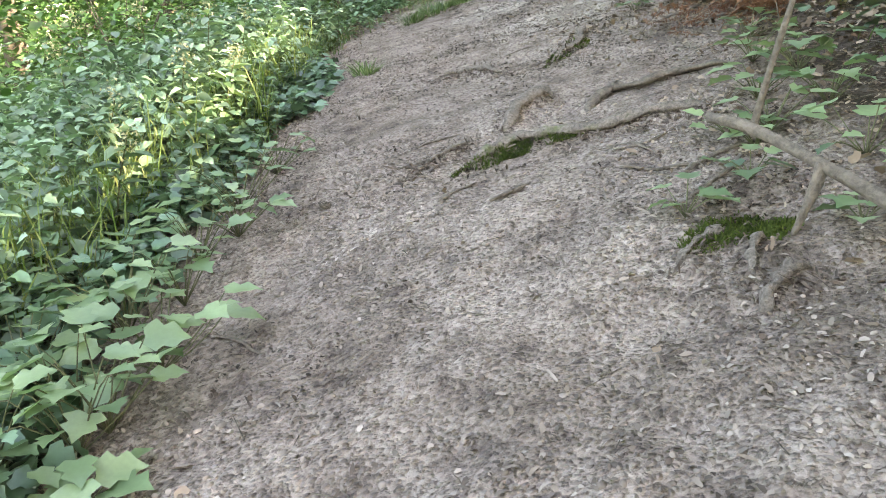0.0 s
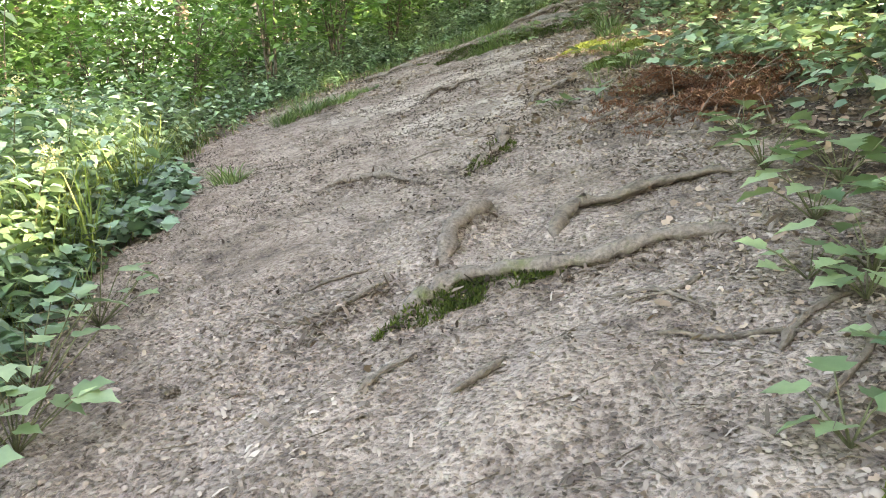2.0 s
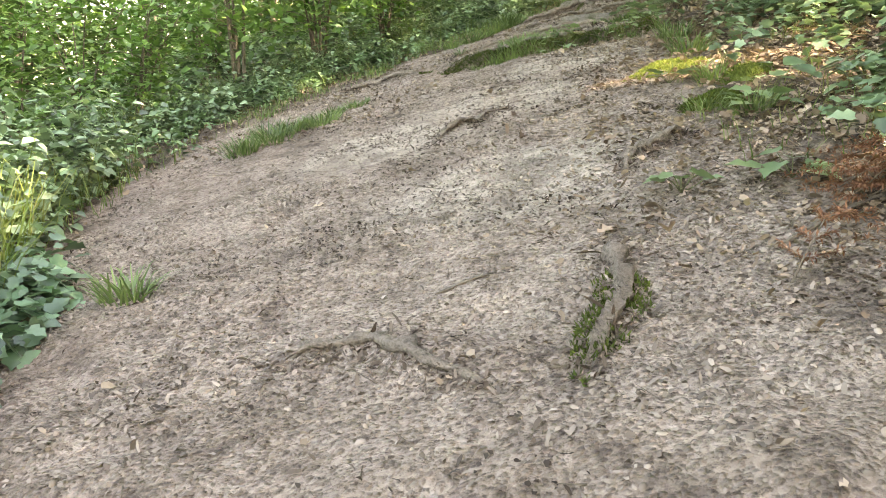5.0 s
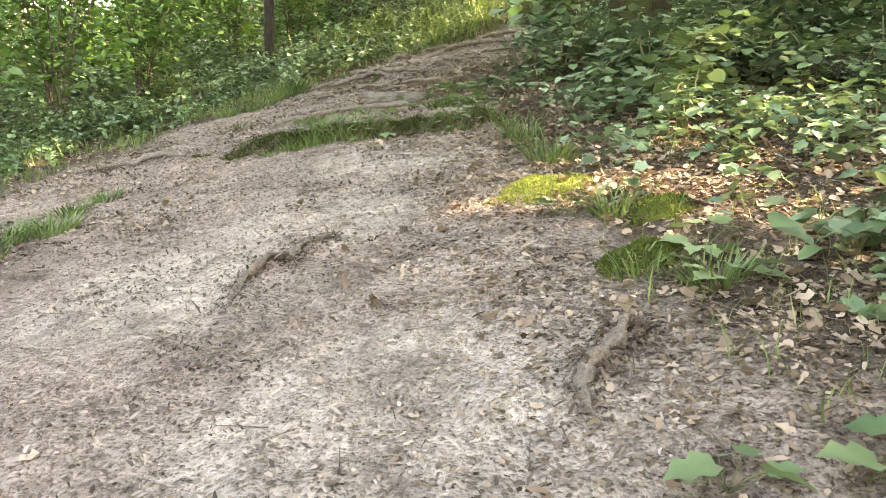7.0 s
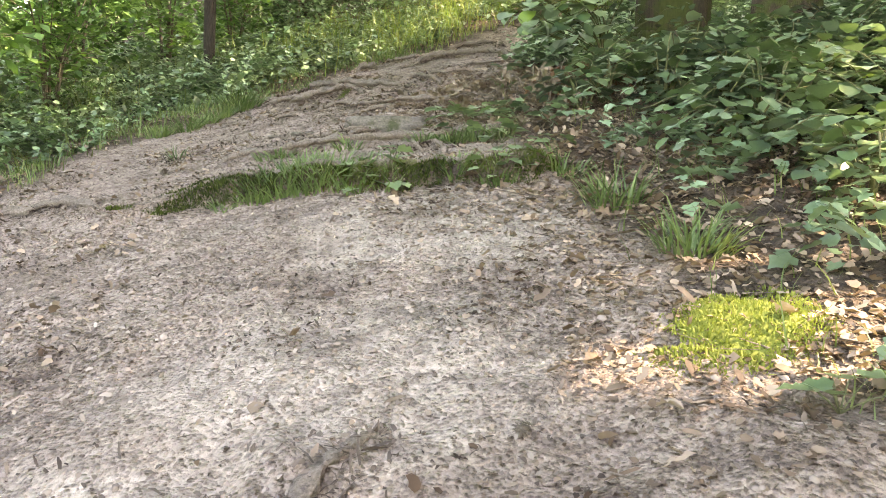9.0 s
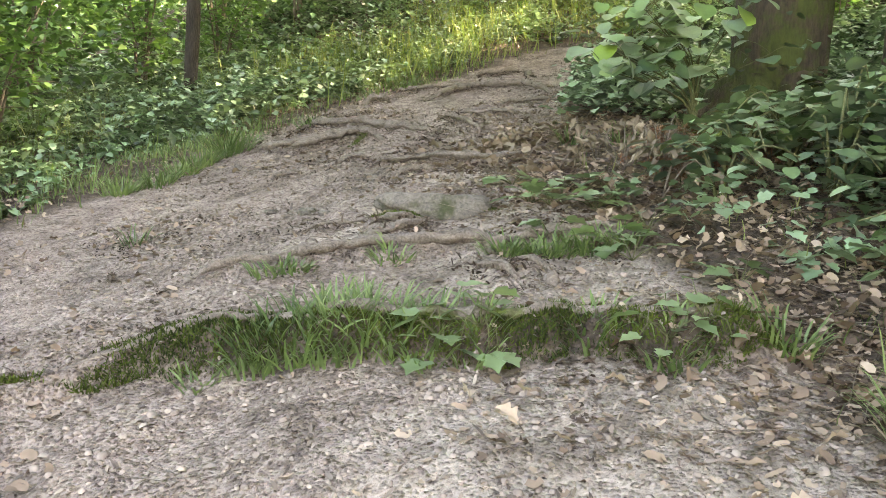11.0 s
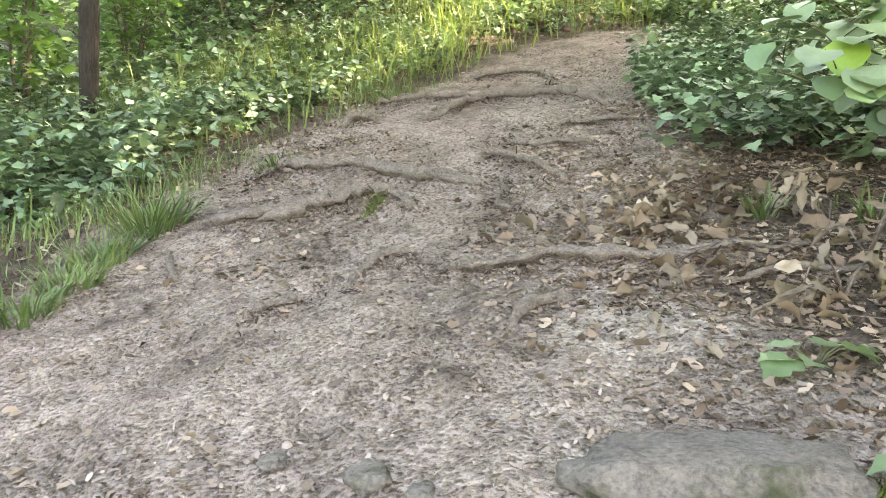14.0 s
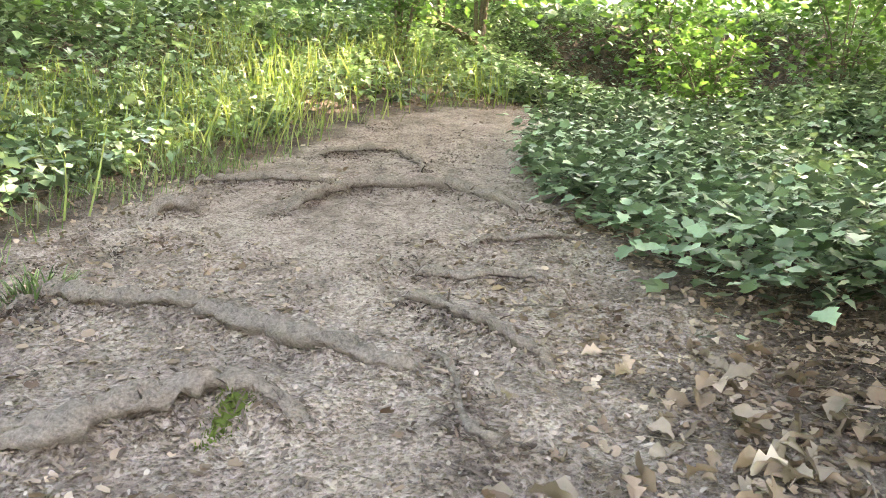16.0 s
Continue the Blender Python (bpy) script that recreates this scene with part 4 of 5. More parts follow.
def moss_pad(x, y, rx, ry, angle, high, mat, label, n):
    """A low cushion of moss: a domed body and its fuzz."""
    a, r = rnd.uniform(0, 6.28, n), np.sqrt(rnd.rand(n)) * (1 + .25 * rnd.randn(n) * .3)
    u, w = np.cos(a) * r * rx, np.sin(a) * r * ry
    px, py = x + u * math.cos(angle) - w * math.sin(angle), y + u * math.sin(angle) + w * math.cos(angle)
    ok = value_noise(px, py, .09) + .35 * (1 - r) > -.18
    px, py, r = px[ok], py[ok], r[ok]
    n = len(px)
    dome = high * np.clip(1 - r ** 2, 0, 1) * (1 + .6 * value_noise(px, py, .06))
    p = on_land(px, py, -.004)
    p[:, 2] += dome
    v, f = strew(BLADE, p, rnd.uniform(0, 6.28, n), rnd.randn(n) * .5, rnd.randn(n) * .5, np.stack([np.full(n, .005), np.full(n, .01), rnd.uniform(.006, .02, n)], -1))
    g = np.linspace(-1, 1, 13)
    gx, gy = np.meshgrid(g, g, indexing="ij")
    rr = np.hypot(gx, gy).ravel()
    k = np.minimum(1, 1 / np.maximum(rr, 1e-6))
    gx, gy = gx.ravel() * k * rx, gy.ravel() * k * ry
    bx, by = x + gx * math.cos(angle) - gy * math.sin(angle), y + gx * math.sin(angle) + gy * math.cos(angle)
    b = on_land(bx, by, -.006)
    b[:, 2] += high * np.clip(1 - np.minimum(rr, 1) ** 2, 0, 1) * (1 + .6 * value_noise(bx, by, .06)) - .03 * smooth(.05, .25, -value_noise(bx, by, .09)) - .03 * smooth(.6, 1, rr)
    i, j = np.meshgrid(np.arange(12), np.arange(12), indexing="ij")
    q = np.stack([i * 13 + j, (i + 1) * 13 + j, (i + 1) * 13 + j + 1, i * 13 + j + 1], -1).reshape(-1, 4)
    vv, ff = merge((b, [q]), (v, f))
    return tagged(bulk("moss_cushion", vv, ff, mat), label, "moss")


moss_pad(.62, 2.3, .14, .09, .6, .015, MOSS, "dark green moss around small roots", 1200)
moss_pad(.74, 2.26, .08, .06, .2, .03, MOSS, "dark green moss around small roots", 700)
moss_pad(1.9, 8.4, .3, .2, .3, .035, SUN_MOSS, "bright yellow-green cushion of moss in the sun", 3800)
moss_pad(1.72, 7.4, .2, .12, .2, .05, MOSS, "yellow-green moss in the bank", 2200)
moss_pad(2.1, 7.75, .22, .13, .5, .05, MOSS, "green moss on the bank", 1800)
moss_pad(5.15, 12.65, .42, .3, .4, .14, SUN_MOSS, "thick yellow-green moss over the tree's foot", 5000)
moss_pad(3.25, 14.62, .1, .05, .3, .01, MOSS, "thin dark moss behind a root", 260)


def moss_strip(name, line, out0, out1, n, mat, label, patchy=.2):
    """Moss and short grass down the face beside a line, on its right."""
    p = np.asarray(line, float)
    t = rnd.uniform(0, len(p) - 1.001, n)
    i = t.astype(int)
    d = p[i + 1] - p[i]
    nrm = np.stack([d[:, 1], -d[:, 0]], -1) / np.linalg.norm(d, axis=1)[:, None]
    ends = np.clip(np.minimum(t, len(p) - 1 - t) * 1.5, .15, 1)
    q = p[i] + d * (t - i)[:, None] + nrm * (out0 + (out1 - out0) * rnd.rand(n) * ends)[:, None]
    q = q[value_noise(q[:, 0], q[:, 1], .1) > -.5 + patchy + .25 * rnd.rand(n)]
    m = len(q)
    v, f = strew(BLADE, on_land(q[:, 0], q[:, 1], -.002), rnd.uniform(0, 6.28, m), rnd.randn(m) * .5, rnd.randn(m) * .5, np.stack([np.full(m, .005), np.full(m, .01), rnd.uniform(.008, .03, m)], -1))
    return tagged(bulk(name, v, f, mat), label, "moss", kind="stuff")


moss_strip("ledge_moss", LEDGE[2:], -.03, .125, 16000, MOSS, "dark moss down the face of the root step")
moss_strip("root_moss", [(-.16, 3.48), (0, 3.66), (.15, 3.68), (.38, 3.58)], -.02, .1, 3500, MOSS, "bright green moss along a root")
moss_strip("root_moss", [(.33, 5.05), (.46, 5.27), (.55, 5.4), (.62, 5.64)][::-1], -.02, .07, 1200, MOSS, "sparse green moss beside a bare root", .35)
moss_strip("root_moss", [(.35, 5.1), (.48, 5.29), (.56, 5.4), (.62, 5.64)], -.02, .07, 1200, MOSS, "sparse green moss beside a bare root", .35)


def rosette(x, y, n, leaf, mat, label, high=.08, shape=LOBED, spread=.1):
    yaw = np.arange(n) * 2.4 + rnd.rand(n) * .5
    r = spread * np.sqrt(rnd.rand(n))
    px, py = x + np.cos(yaw) * r, y + np.sin(yaw) * r
    h = high * rnd.uniform(.4, 1.1, n)
    p = on_land(px, py)
    p[:, 2] += h
    root = new("ground_plant")
    root.location = (x, y, float(land(x, y)))
    tagged(root, label, "plant")
    loc = np.array(root.location)
    for i in range(n):
        v, f = strew(shape, (p - loc)[i:i + 1], yaw[i:i + 1], rnd.randn(1) * .2, rnd.randn(1) * .2, leaf * rnd.uniform(.7, 1.25, 1))
        bulk("leaf", v, f, mat, root)
        bulk("stalk", *tube(rounded(np.array([(0, 0, 0), (*(p[i] - loc)[:2] * .6, h[i] * .7), tuple(p[i] - loc)]), 4), (.0025, .0018), 4, 0), STALK, root)


PLANTS = [(-1.02, 2.3, 6, .12), (-1.06, 2.0, 7, .12), (-.98, 1.7, 6, .12), (-1.1, 2.75, 7, .11), (-1.05, 3.3, 6, .1), (-1.15, 3.7, 7, .1), (-1.12, 4.3, 7, .1), (1.2, 4.0, 12, .11), (1.05, 3.42, 11, .1), (.98, 3.05, 9, .1), (1.3, 3.7, 12, .12), (1.22, 3.15, 12, .11), (1.12, 2.6, 10, .1), (1.25, 2.3, 10, .1), (1.3, 4.35, 10, .1), (2.98, 11.78, 8, .1), (3.17, 11.63, 8, .11), (2.68, 11.37, 6, .1), (2.8, 11.1, 7, .11), (1.75, 8.0, 7, .1), (1.95, 7.35, 8, .1), (-1.45, 2.3, 9, .11), (-1.5, 2.9, 9, .11), (-1.4, 1.5, 9, .11), (-1.1, 1.9, 6, .1), (.55, 2.45, 7, .1), (.78, 2.6, 8, .09), (.9, 2.95, 10, .09), (.95, 2.2, 8, .09), (1.0, 1.8, 9, .09), (.85, 3.1, 8, .08), (-1.2, 2.1, 8, .1), (-1.15, 3.1, 8, .09), (-1.25, 2.6, 9, .1), (-1.3, 1.8, 8, .11), (1.84, 10.73, 10, .09), (1.93, 10.66, 8, .08), (2.34, 10.32, 8, .08),
          (2.42, 10.27, 6, .07), (2.95, 11.9, 8, .1), (3.1, 11.6, 9, .1), (2.75, 10.95, 6, .09), (3.15, 12.35, 10, .1), (3.0, 11.15, 7, .1), (3.4, 11.9, 9, .11), (1.35, 6.0, 7, .11), (1.05, 6.2, 6, .1), (1.75, 7.0, 7, .1), (2.8, 10.5, 7, .09), (3.25, 12.05, 9, .1)]
for px, py, n, leaf in PLANTS:
    big = px < -1
    mid = px > .95 and py < 4.5
    rosette(px, py, n + 9 * big, leaf * (.85 if big else .9), ROSETTE, "leafy green plant leaning over the path edge" if big else "low pale green plant with toothed leaves", .24 if big else .13 if mid else .08, LOBED, .22 if big else .15 if mid else .1)


# ---- stone, cones, dead brush ----
def boulder(x, y, sx, sy, sz, angle, label):
    bm = bmesh.new()
    bmesh.ops.create_icosphere(bm, subdivisions=4, radius=1)
    for v in bm.verts:
        c = v.co.copy()
        v.co = c * (1 + .24 * noise.noise(c * 1.3) + .15 * noise.noise(c * 3.4) + .07 * noise.noise(c * 9))
        v.co.z = min(v.co.z, .78 + .1 * noise.noise(c * 2))
        v.co = Vector((v.co.x * sx, v.co.y * sy, v.co.z * sz))
    me = bpy.data.meshes.new("boulder")
    bm.to_mesh(me)
    bm.free()
    me.polygons.foreach_set("use_smooth", [True] * len(me.polygons))
    me.materials.append(STONE)
    ob = new("boulder", me)
    ob.matrix_basis = pose(x, y, float(land(x, y)) - sz * .12, 0, 0, angle)
    return tagged(ob, label, "stone")


for bx, by, br in [(2.16, 12.72, .07), (2.05, 12.95, .05), (2.2, 12.58, .045), (1.5, 12.6, .03), (1.95, 7.05, .035)]:
    boulder(bx, by, br, br * .7, br * .45, br * 900, "small pale stone set in the trodden path")


boulder(2.64, 12.19, .3, .17, .1, -34, "flat grey half-buried stone with moss below")
moss_pad(2.38, 12.15, .13, .08, -.5, .03, MOSS, "dark moss against the stone's foot", 900)
moss_pad(2.75, 12.03, .12, .04, -.4, .015, MOSS, "dark moss against the stone's foot", 600)
lying("tree_root", [(2.95, 12.35), (3.08, 12.1), (3.15, 11.85), (3.3, 11.6)], .022, ROOT, "grey root running off the flat stone", "root", seed=81)


def cone(x, y, size, angle):
    sets = []
    for k in range(46):
        u = k / 45
        r = size * .42 * math.sin(math.pi * (.12 + .8 * u))
        a = k * 2.4
        sets.append(strew(DIAMOND, np.array([(size * (u - .5), math.cos(a) * r * .6, math.sin(a) * r * .6 + size * .3)]), np.array([math.atan2(math.cos(a), -.5)]), np.array([math.sin(a) * .9]), np.array([0.0]), np.array([size * .32])))
    sets.append(tube(np.array([(-size * .5, 0, size * .3), (0, 0, size * .3), (size * .5, 0, size * .3)]), (size * .1, size * .3, size * .05), 8, .05))
    v, f = merge(*sets)
    ob = bulk("pine_cone", v, f, BARK)
    ob.matrix_basis = pose(x, y, float(land(x, y)), 0, 0, angle)
    return tagged(ob, "small dark brown fallen cone on the path", "cone")


cone(-.71, 3.45, .05, 20)
cone(1.17, 12.33, .055, 70)
cone(1.2, 8.35, .04, 10)


def dead_spray(x, y, reach, n, angle, label, mat=RUST, high=.13):
    """A dead twiggy bough with rust-brown needles."""
    root = new("dead_bough")
    root.location = (x, y, float(land(x, y)))
    tagged(root, label, "branch")
    wood, needles = [], []
    for k in range(n):
        a = angle + rnd.uniform(-.9, .9)
        length = reach * rnd.uniform(.5, 1.1)
        sx, sy = rnd.randn(2) * reach * .25
        t = np.linspace(0, 1, 7)
        px, py = sx + np.cos(a) * length * (t - .4), sy + np.sin(a) * length * (t - .4)
        z = land(x + px, y + py) - root.location.z + .02 + high * np.sin(t * 2.6) * rnd.uniform(.2, 1)
        line = np.stack([px, py, z], -1)
        wood.append(tube(line, (.0035, .0025, .0015), 4, .05, k))
        for j in range(1, 7):
            for side in (-1, 1):
                b = a + side * rnd.uniform(.5, 1.0)
                tl = length * .28 * rnd.uniform(.5, 1.2)
                q = line[j][None] + np.linspace(0, 1, 8)[:, None] * np.array([[math.cos(b) * tl, math.sin(b) * tl, rnd.uniform(-.03, .03)]])
                m = 6
                at = np.repeat(q, m, 0)
                needles.append(strew(DIAMOND, at, b + rnd.uniform(-1.4, 1.4, len(at)), rnd.randn(len(at)) * .5, np.zeros(len(at)), np.stack([rnd.uniform(.014, .03, len(at)), np.full(len(at), .008), np.full(len(at), .015)], -1)))
    for w in wood:
        bulk("twig", *w, BARK, root)
    v, f = merge(*needles)
    tagged(bulk("dead_foliage", v, f, mat, root), kind="stuff")


dead_spray(1.4, 4.85, .6, 14, 1.0, "dead conifer bough with rust-brown needles")
dead_spray(1.65, 5.25, .6, 12, .6, "dead conifer bough with rust-brown needles")
dead_spray(1.5, 5.5, .5, 9, 2.2, "dead conifer bough with rust-brown needles")
dead_spray(3.82, 11.85, .35, 9, .3, "reddish dead bough in a brush heap", high=.3)
dead_spray(4.0, 11.65, .35, 7, 2.0, "reddish dead bough in a brush heap", high=.25)


def withered_plant(x, y, n, reach, high, label):
    """Dead stalks with hanging, curled, grey-buff leaves."""
    root = new("withered_plant")
    root.location = (x, y, float(land(x, y)))
    tagged(root, label, "dead plant")
    wood, leaves = [], []
    for k in range(n):
        a = rnd.uniform(0, 6.28)
        r = reach * rnd.uniform(.4, 1)
        t = np.linspace(0, 1, 6)
        px, py = np.cos(a) * r * t, np.sin(a) * r * t
        z = land(x + px, y + py) - root.location.z + high * np.sin(t * 2.7) * rnd.uniform(.4, 1.1) + .01
        line = np.stack([px, py, z], -1)
        wood.append(tube(line, (.005, .004, .002), 5, .1, k))
        m = rnd.randint(2, 5)
        at = line[rnd.randint(2, 6, m)] + rnd.randn(m, 3) * .02
        leaves.append(strew(CRUMPLED[k % 4], at, a + rnd.randn(m), -.4 + rnd.randn(m) * .8, rnd.randn(m) * .9, np.stack([rnd.uniform(.05, .1, m), rnd.uniform(.025, .055, m), rnd.uniform(.06, .14, m)], -1)))
    for w in wood:
        bulk("stalk", *w, BARK, root)
    v, f = merge(*leaves)
    tagged(bulk("withered_foliage", v, f, GREY_DRY, root), kind="stuff")


for wx, wy, n, reach, high in [(3.6, 12.55, 8, .3, .16), (3.82, 12.25, 16, .36, .26), (3.78, 11.92, 16, .33, .3), (3.98, 12.7, 9, .35, .18), (4.12, 12.4, 12, .35, .28), (4.25, 13.0, 8, .3, .15), (4.1, 13.45, 7, .3, .08), (4.4, 13.4, 8, .3, .1), (3.45, 11.55, 6, .28, .2)]:
    withered_plant(wx, wy, int(n * .42), reach, high, "heap of withered stalks with curled grey-buff leaves")


def dry_leaf(x, y, size):
    v, f = strew(CRUMPLED[rnd.randint(4)], on_land(np.array([x]), np.array([y]), .012), rnd.uniform(0, 6.28, 1), rnd.randn(1) * .4, rnd.randn(1) * .5, np.array([size]))
    return tagged(bulk("dry_leaf", v, f, BIG_DRY if rnd.rand() < .55 else GREY_DRY), "large curled dry leaf on the ground", "leaf", group="large dry leaves")


for k in range(50):
    dry_leaf(rnd.uniform(3.45, 4.7), rnd.uniform(13.1, 14.0), rnd.uniform(.045, .1))
for k in range(55):
    dry_leaf(rnd.normal(4.0, .25), rnd.normal(13.55, .17), rnd.uniform(.06, .12))
for k in range(60):
    dry_leaf(rnd.uniform(3.0, 4.2), rnd.uniform(11.4, 13.2), rnd.uniform(.04, .1))


# ---- trees ----
def trunk_line(x, y, height, lean=(0, 0), wobble=.08, n=9, seed=0):
    rs = np.random.RandomState(seed)
    t = np.linspace(0, 1, n)
    base = float(land(x, y))
    return np.stack([lean[0] * t + rs.randn(n) * wobble * t, lean[1] * t + rs.randn(n) * wobble * t, height * t - .15], -1), base


def leaf_cloud(centres, radius, n, leaf, flatness=.6):
    c = np.asarray(centres, float)
    who = rnd.randint(0, len(c), n)
    d = rnd.randn(n, 3)
    d /= np.linalg.norm(d, axis=1)[:, None]
    d *= (rnd.rand(n) ** .45)[:, None] * radius
    d[:, 2] *= flatness
    return strew(DIAMOND, c[who] + d, rnd.uniform(0, 6.28, n), rnd.randn(n) * .35, rnd.randn(n) * .35, leaf * rnd.uniform(.6, 1.3, n))


def tree(name, x, y, r, height, mat, label, lean=(0, 0), seed=0, limbs=6, crown=None, crown_mat=None, flare=1.5, sides=12):
    root = new(name)
    line, base = trunk_line(x, y, height, lean, .06, 9, seed)
    root.location = (x, y, base)
    tagged(root, label, "tree")
    fine = rounded(line, 26)
    v, f = tube(fine, (r * flare, r * 1.1, r, r * .9, r * .75, r * .5, r * .2), sides, .06, seed)
    bulk("trunk", v, f, mat, root)
    rs = np.random.RandomState(seed + 100)
    tips = []
    for k in range(limbs):
        h = height * rs.uniform(.45, .95)
        a = rs.uniform(0, 6.28)
        start = np.array([np.interp(h, line[:, 2], line[:, i]) for i in (0, 1)] + [h])
        reach = rs.uniform(.8, 1.8) * height * .14
        end = start + np.array([math.cos(a) * reach, math.sin(a) * reach, reach * rs.uniform(.2, .9)])
        v, f = tube(rounded(np.array([start, (start + end) / 2 + rs.randn(3) * .1, end]), 7), (r * .4, r * .25, r * .08), 6, .08, k)
        bulk("limb", v, f, mat, root)
        tips += [end, (start + end) / 2]
    if crown:
        n, leaf, radius = crown
        v, f = leaf_cloud(tips, radius, n, leaf)
        bulk("crown", v, f, crown_mat or SHRUB, root)
    return root


tree("tree", 2.87, 18.6, .066, 10, SHADE_BARK, "slim dark tree trunk standing in the undergrowth", seed=3, crown=(1200, .3, 1.2))
old = tree("old_tree", 5.72, 12.86, .26, 12, MOSSY_BARK, "massive mossy old tree with ivy at its foot", seed=4, limbs=8, crown=(2500, .3, 1.4), flare=1.35, sides=26)
second = tube(rounded(np.array([(.62, -.7, -.35), (.62, -.72, 1), (.66, -.8, 3), (.75, -.9, 6), (.9, -1.0, 9)]), 20), (.34, .27, .25, .22, .14, .06), 26, .06, 8)
bulk("second_trunk", *second, MOSSY_BARK, old)
for k, (a, reach) in enumerate([(3.4, .45), (2.6, .4), (4.3, .5), (3.0, .4)]):
    pts = []
    for t in np.linspace(0, 1, 6):
        px, py = math.cos(a) * (.3 + reach * t), math.sin(a) * (.3 + reach * t)
        pts.append((px, py, float(land(5.72 + px, 12.86 + py)) - old.location.z + .28 * (1 - t) ** 2 - .02))
    v, f = tube(rounded(np.array(pts), 14), (.14, .08, .03), 9, .1, k)
    bulk("buttress_root", v, f, MOSSY_BARK, old)
n = 130
a, h = rnd.uniform(2.2, 5.2, n), rnd.uniform(.05, 1.8, n)
iv = np.stack([np.cos(a) * (.42 + .3 * np.exp(-h * 2)), np.sin(a) * (.42 + .3 * np.exp(-h * 2)), h], -1)
v, f = strew(ROUND_LEAF, iv, a + rnd.randn(n) * .6, -.8 + rnd.randn(n) * .3, rnd.randn(n) * .3, rnd.uniform(.04, .08, n))
bulk("ivy", v, f, IVY, old, label="dark green ivy leaves on bark")


def shrub(name, height, stems, leaves, leaf, mat, label, spread=.45, shape=DIAMOND, category="shrub"):
    """A many-stemmed bush at the origin."""
    root = new(name)
    tagged(root, label, category)
    lines = []
    for k in range(stems):
        wood = []
        a = rnd.uniform(0, 6.28)
        r = height * spread * rnd.uniform(.3, 1)
        p = rounded(np.array([(math.cos(a) * .05, math.sin(a) * .05, -.05), (math.cos(a) * r * .35, math.sin(a) * r * .35, height * .5), (math.cos(a) * r, math.sin(a) * r, height * rnd.uniform(.75, 1.05))]), 8)
        lines.append(p)
        wood.append(tube(p, (.018 * height ** .5, .012, .004), 5, .08, k))
        for j in range(3):
            s0 = p[rnd.randint(2, 7)]
            b = rnd.uniform(0, 6.28)
            e = s0 + np.array([math.cos(b), math.sin(b), rnd.uniform(-.1, .5)]) * height * .3
            q = rounded(np.array([s0, (s0 + e) / 2 + (0, 0, .04), e]), 5)
            lines.append(q)
            wood.append(tube(q, (.007, .003), 4, .08, j))
        bulk("stem", *merge(*wood), BARK, root)
    pts = np.concatenate([l[2:] for l in lines])
    at = pts[rnd.randint(0, len(pts), leaves)] + rnd.randn(leaves, 3) * height * .07
    at[:, 2] = np.maximum(at[:, 2], .06)
    v, f = strew(shape, at, rnd.uniform(0, 6.28, leaves), rnd.randn(leaves) * .35 - .1, rnd.randn(leaves) * .35, leaf * rnd.uniform(.6, 1.3, leaves))
    bulk("foliage", v, f, mat, root)
    return root


# the broad-leaved bush by the old tree
HZ = (5.0, 12.92)
bush = new("hazel_bush")
bush.location = (HZ[0], HZ[1], float(land(*HZ)))
tagged(bush, "young hazel with large soft rounded leaves", "shrub")
wood, at, yaws = [], [], []
for k, (dx, dy, hz) in enumerate([(-.33, .57, .72), (-.8, .05, .38), (-.47, .14, .6), (-.64, .22, .7), (-.33, .17, .8), (-.1, .4, .95), (.15, .2, 1.05), (-.2, -.2, .65), (-.55, .45, .5), (-.75, .1, .5), (-.5, .0, .75), (.1, -.25, .8), (.35, -.3, .55), (-.35, .35, .95), (-.8, .3, .42)]):
    p = rounded(np.array([(0, 0, -.05), (dx * .15, dy * .15, hz * .55), (dx, dy, hz)]), 9)
    wood.append(tube(p, (.012 if k < 5 else .006, .007 if k < 5 else .005, .004), 6, .06, k))
    for j in range(9):
        b = 3.5 + rnd.randn() * .9
        s0 = p[rnd.randint(5, 9)]
        e = s0 + np.array([math.cos(b) * .17, math.sin(b) * .17, rnd.uniform(.0, .1)])
        wood.append(tube(rounded(np.array([s0, (s0 + e) / 2 + (0, 0, .015), e]), 4), (.003, .002), 4, 0, j))
        at.append(e), yaws.append(b)
for w in wood:
    bulk("stem", *w, STALK, bush)
at, yaws = np.array(at), np.array(yaws)
BROAD = (np.array([(.04, 0, 0), (.06, .36, .05), (.4, .5, .07), (.72, .42, .02), (.93, .17, -.06), (1, 0, -.12), (.93, -.17, -.06), (.72, -.42, .02), (.4, -.5, .07), (.06, -.36, .05), (.3, 0, -.01), (.65, 0, -.04)], float),
         [np.array([(0, 1, 10), (1, 2, 10), (4, 5, 11), (5, 6, 11), (8, 9, 10), (9, 0, 10)]), np.array([(2, 3, 11, 10), (7, 8, 10, 11)]), np.array([(3, 4, 11), (6, 7, 11)])])
for i in range(len(at)):
    bulk("leaf", *strew(BROAD, at[i:i + 1], yaws[i:i + 1], rnd.randn(1) * .25 - .45, rnd.randn(1) * .25, rnd.uniform(.1, .17, 1)), HAZEL, bush)

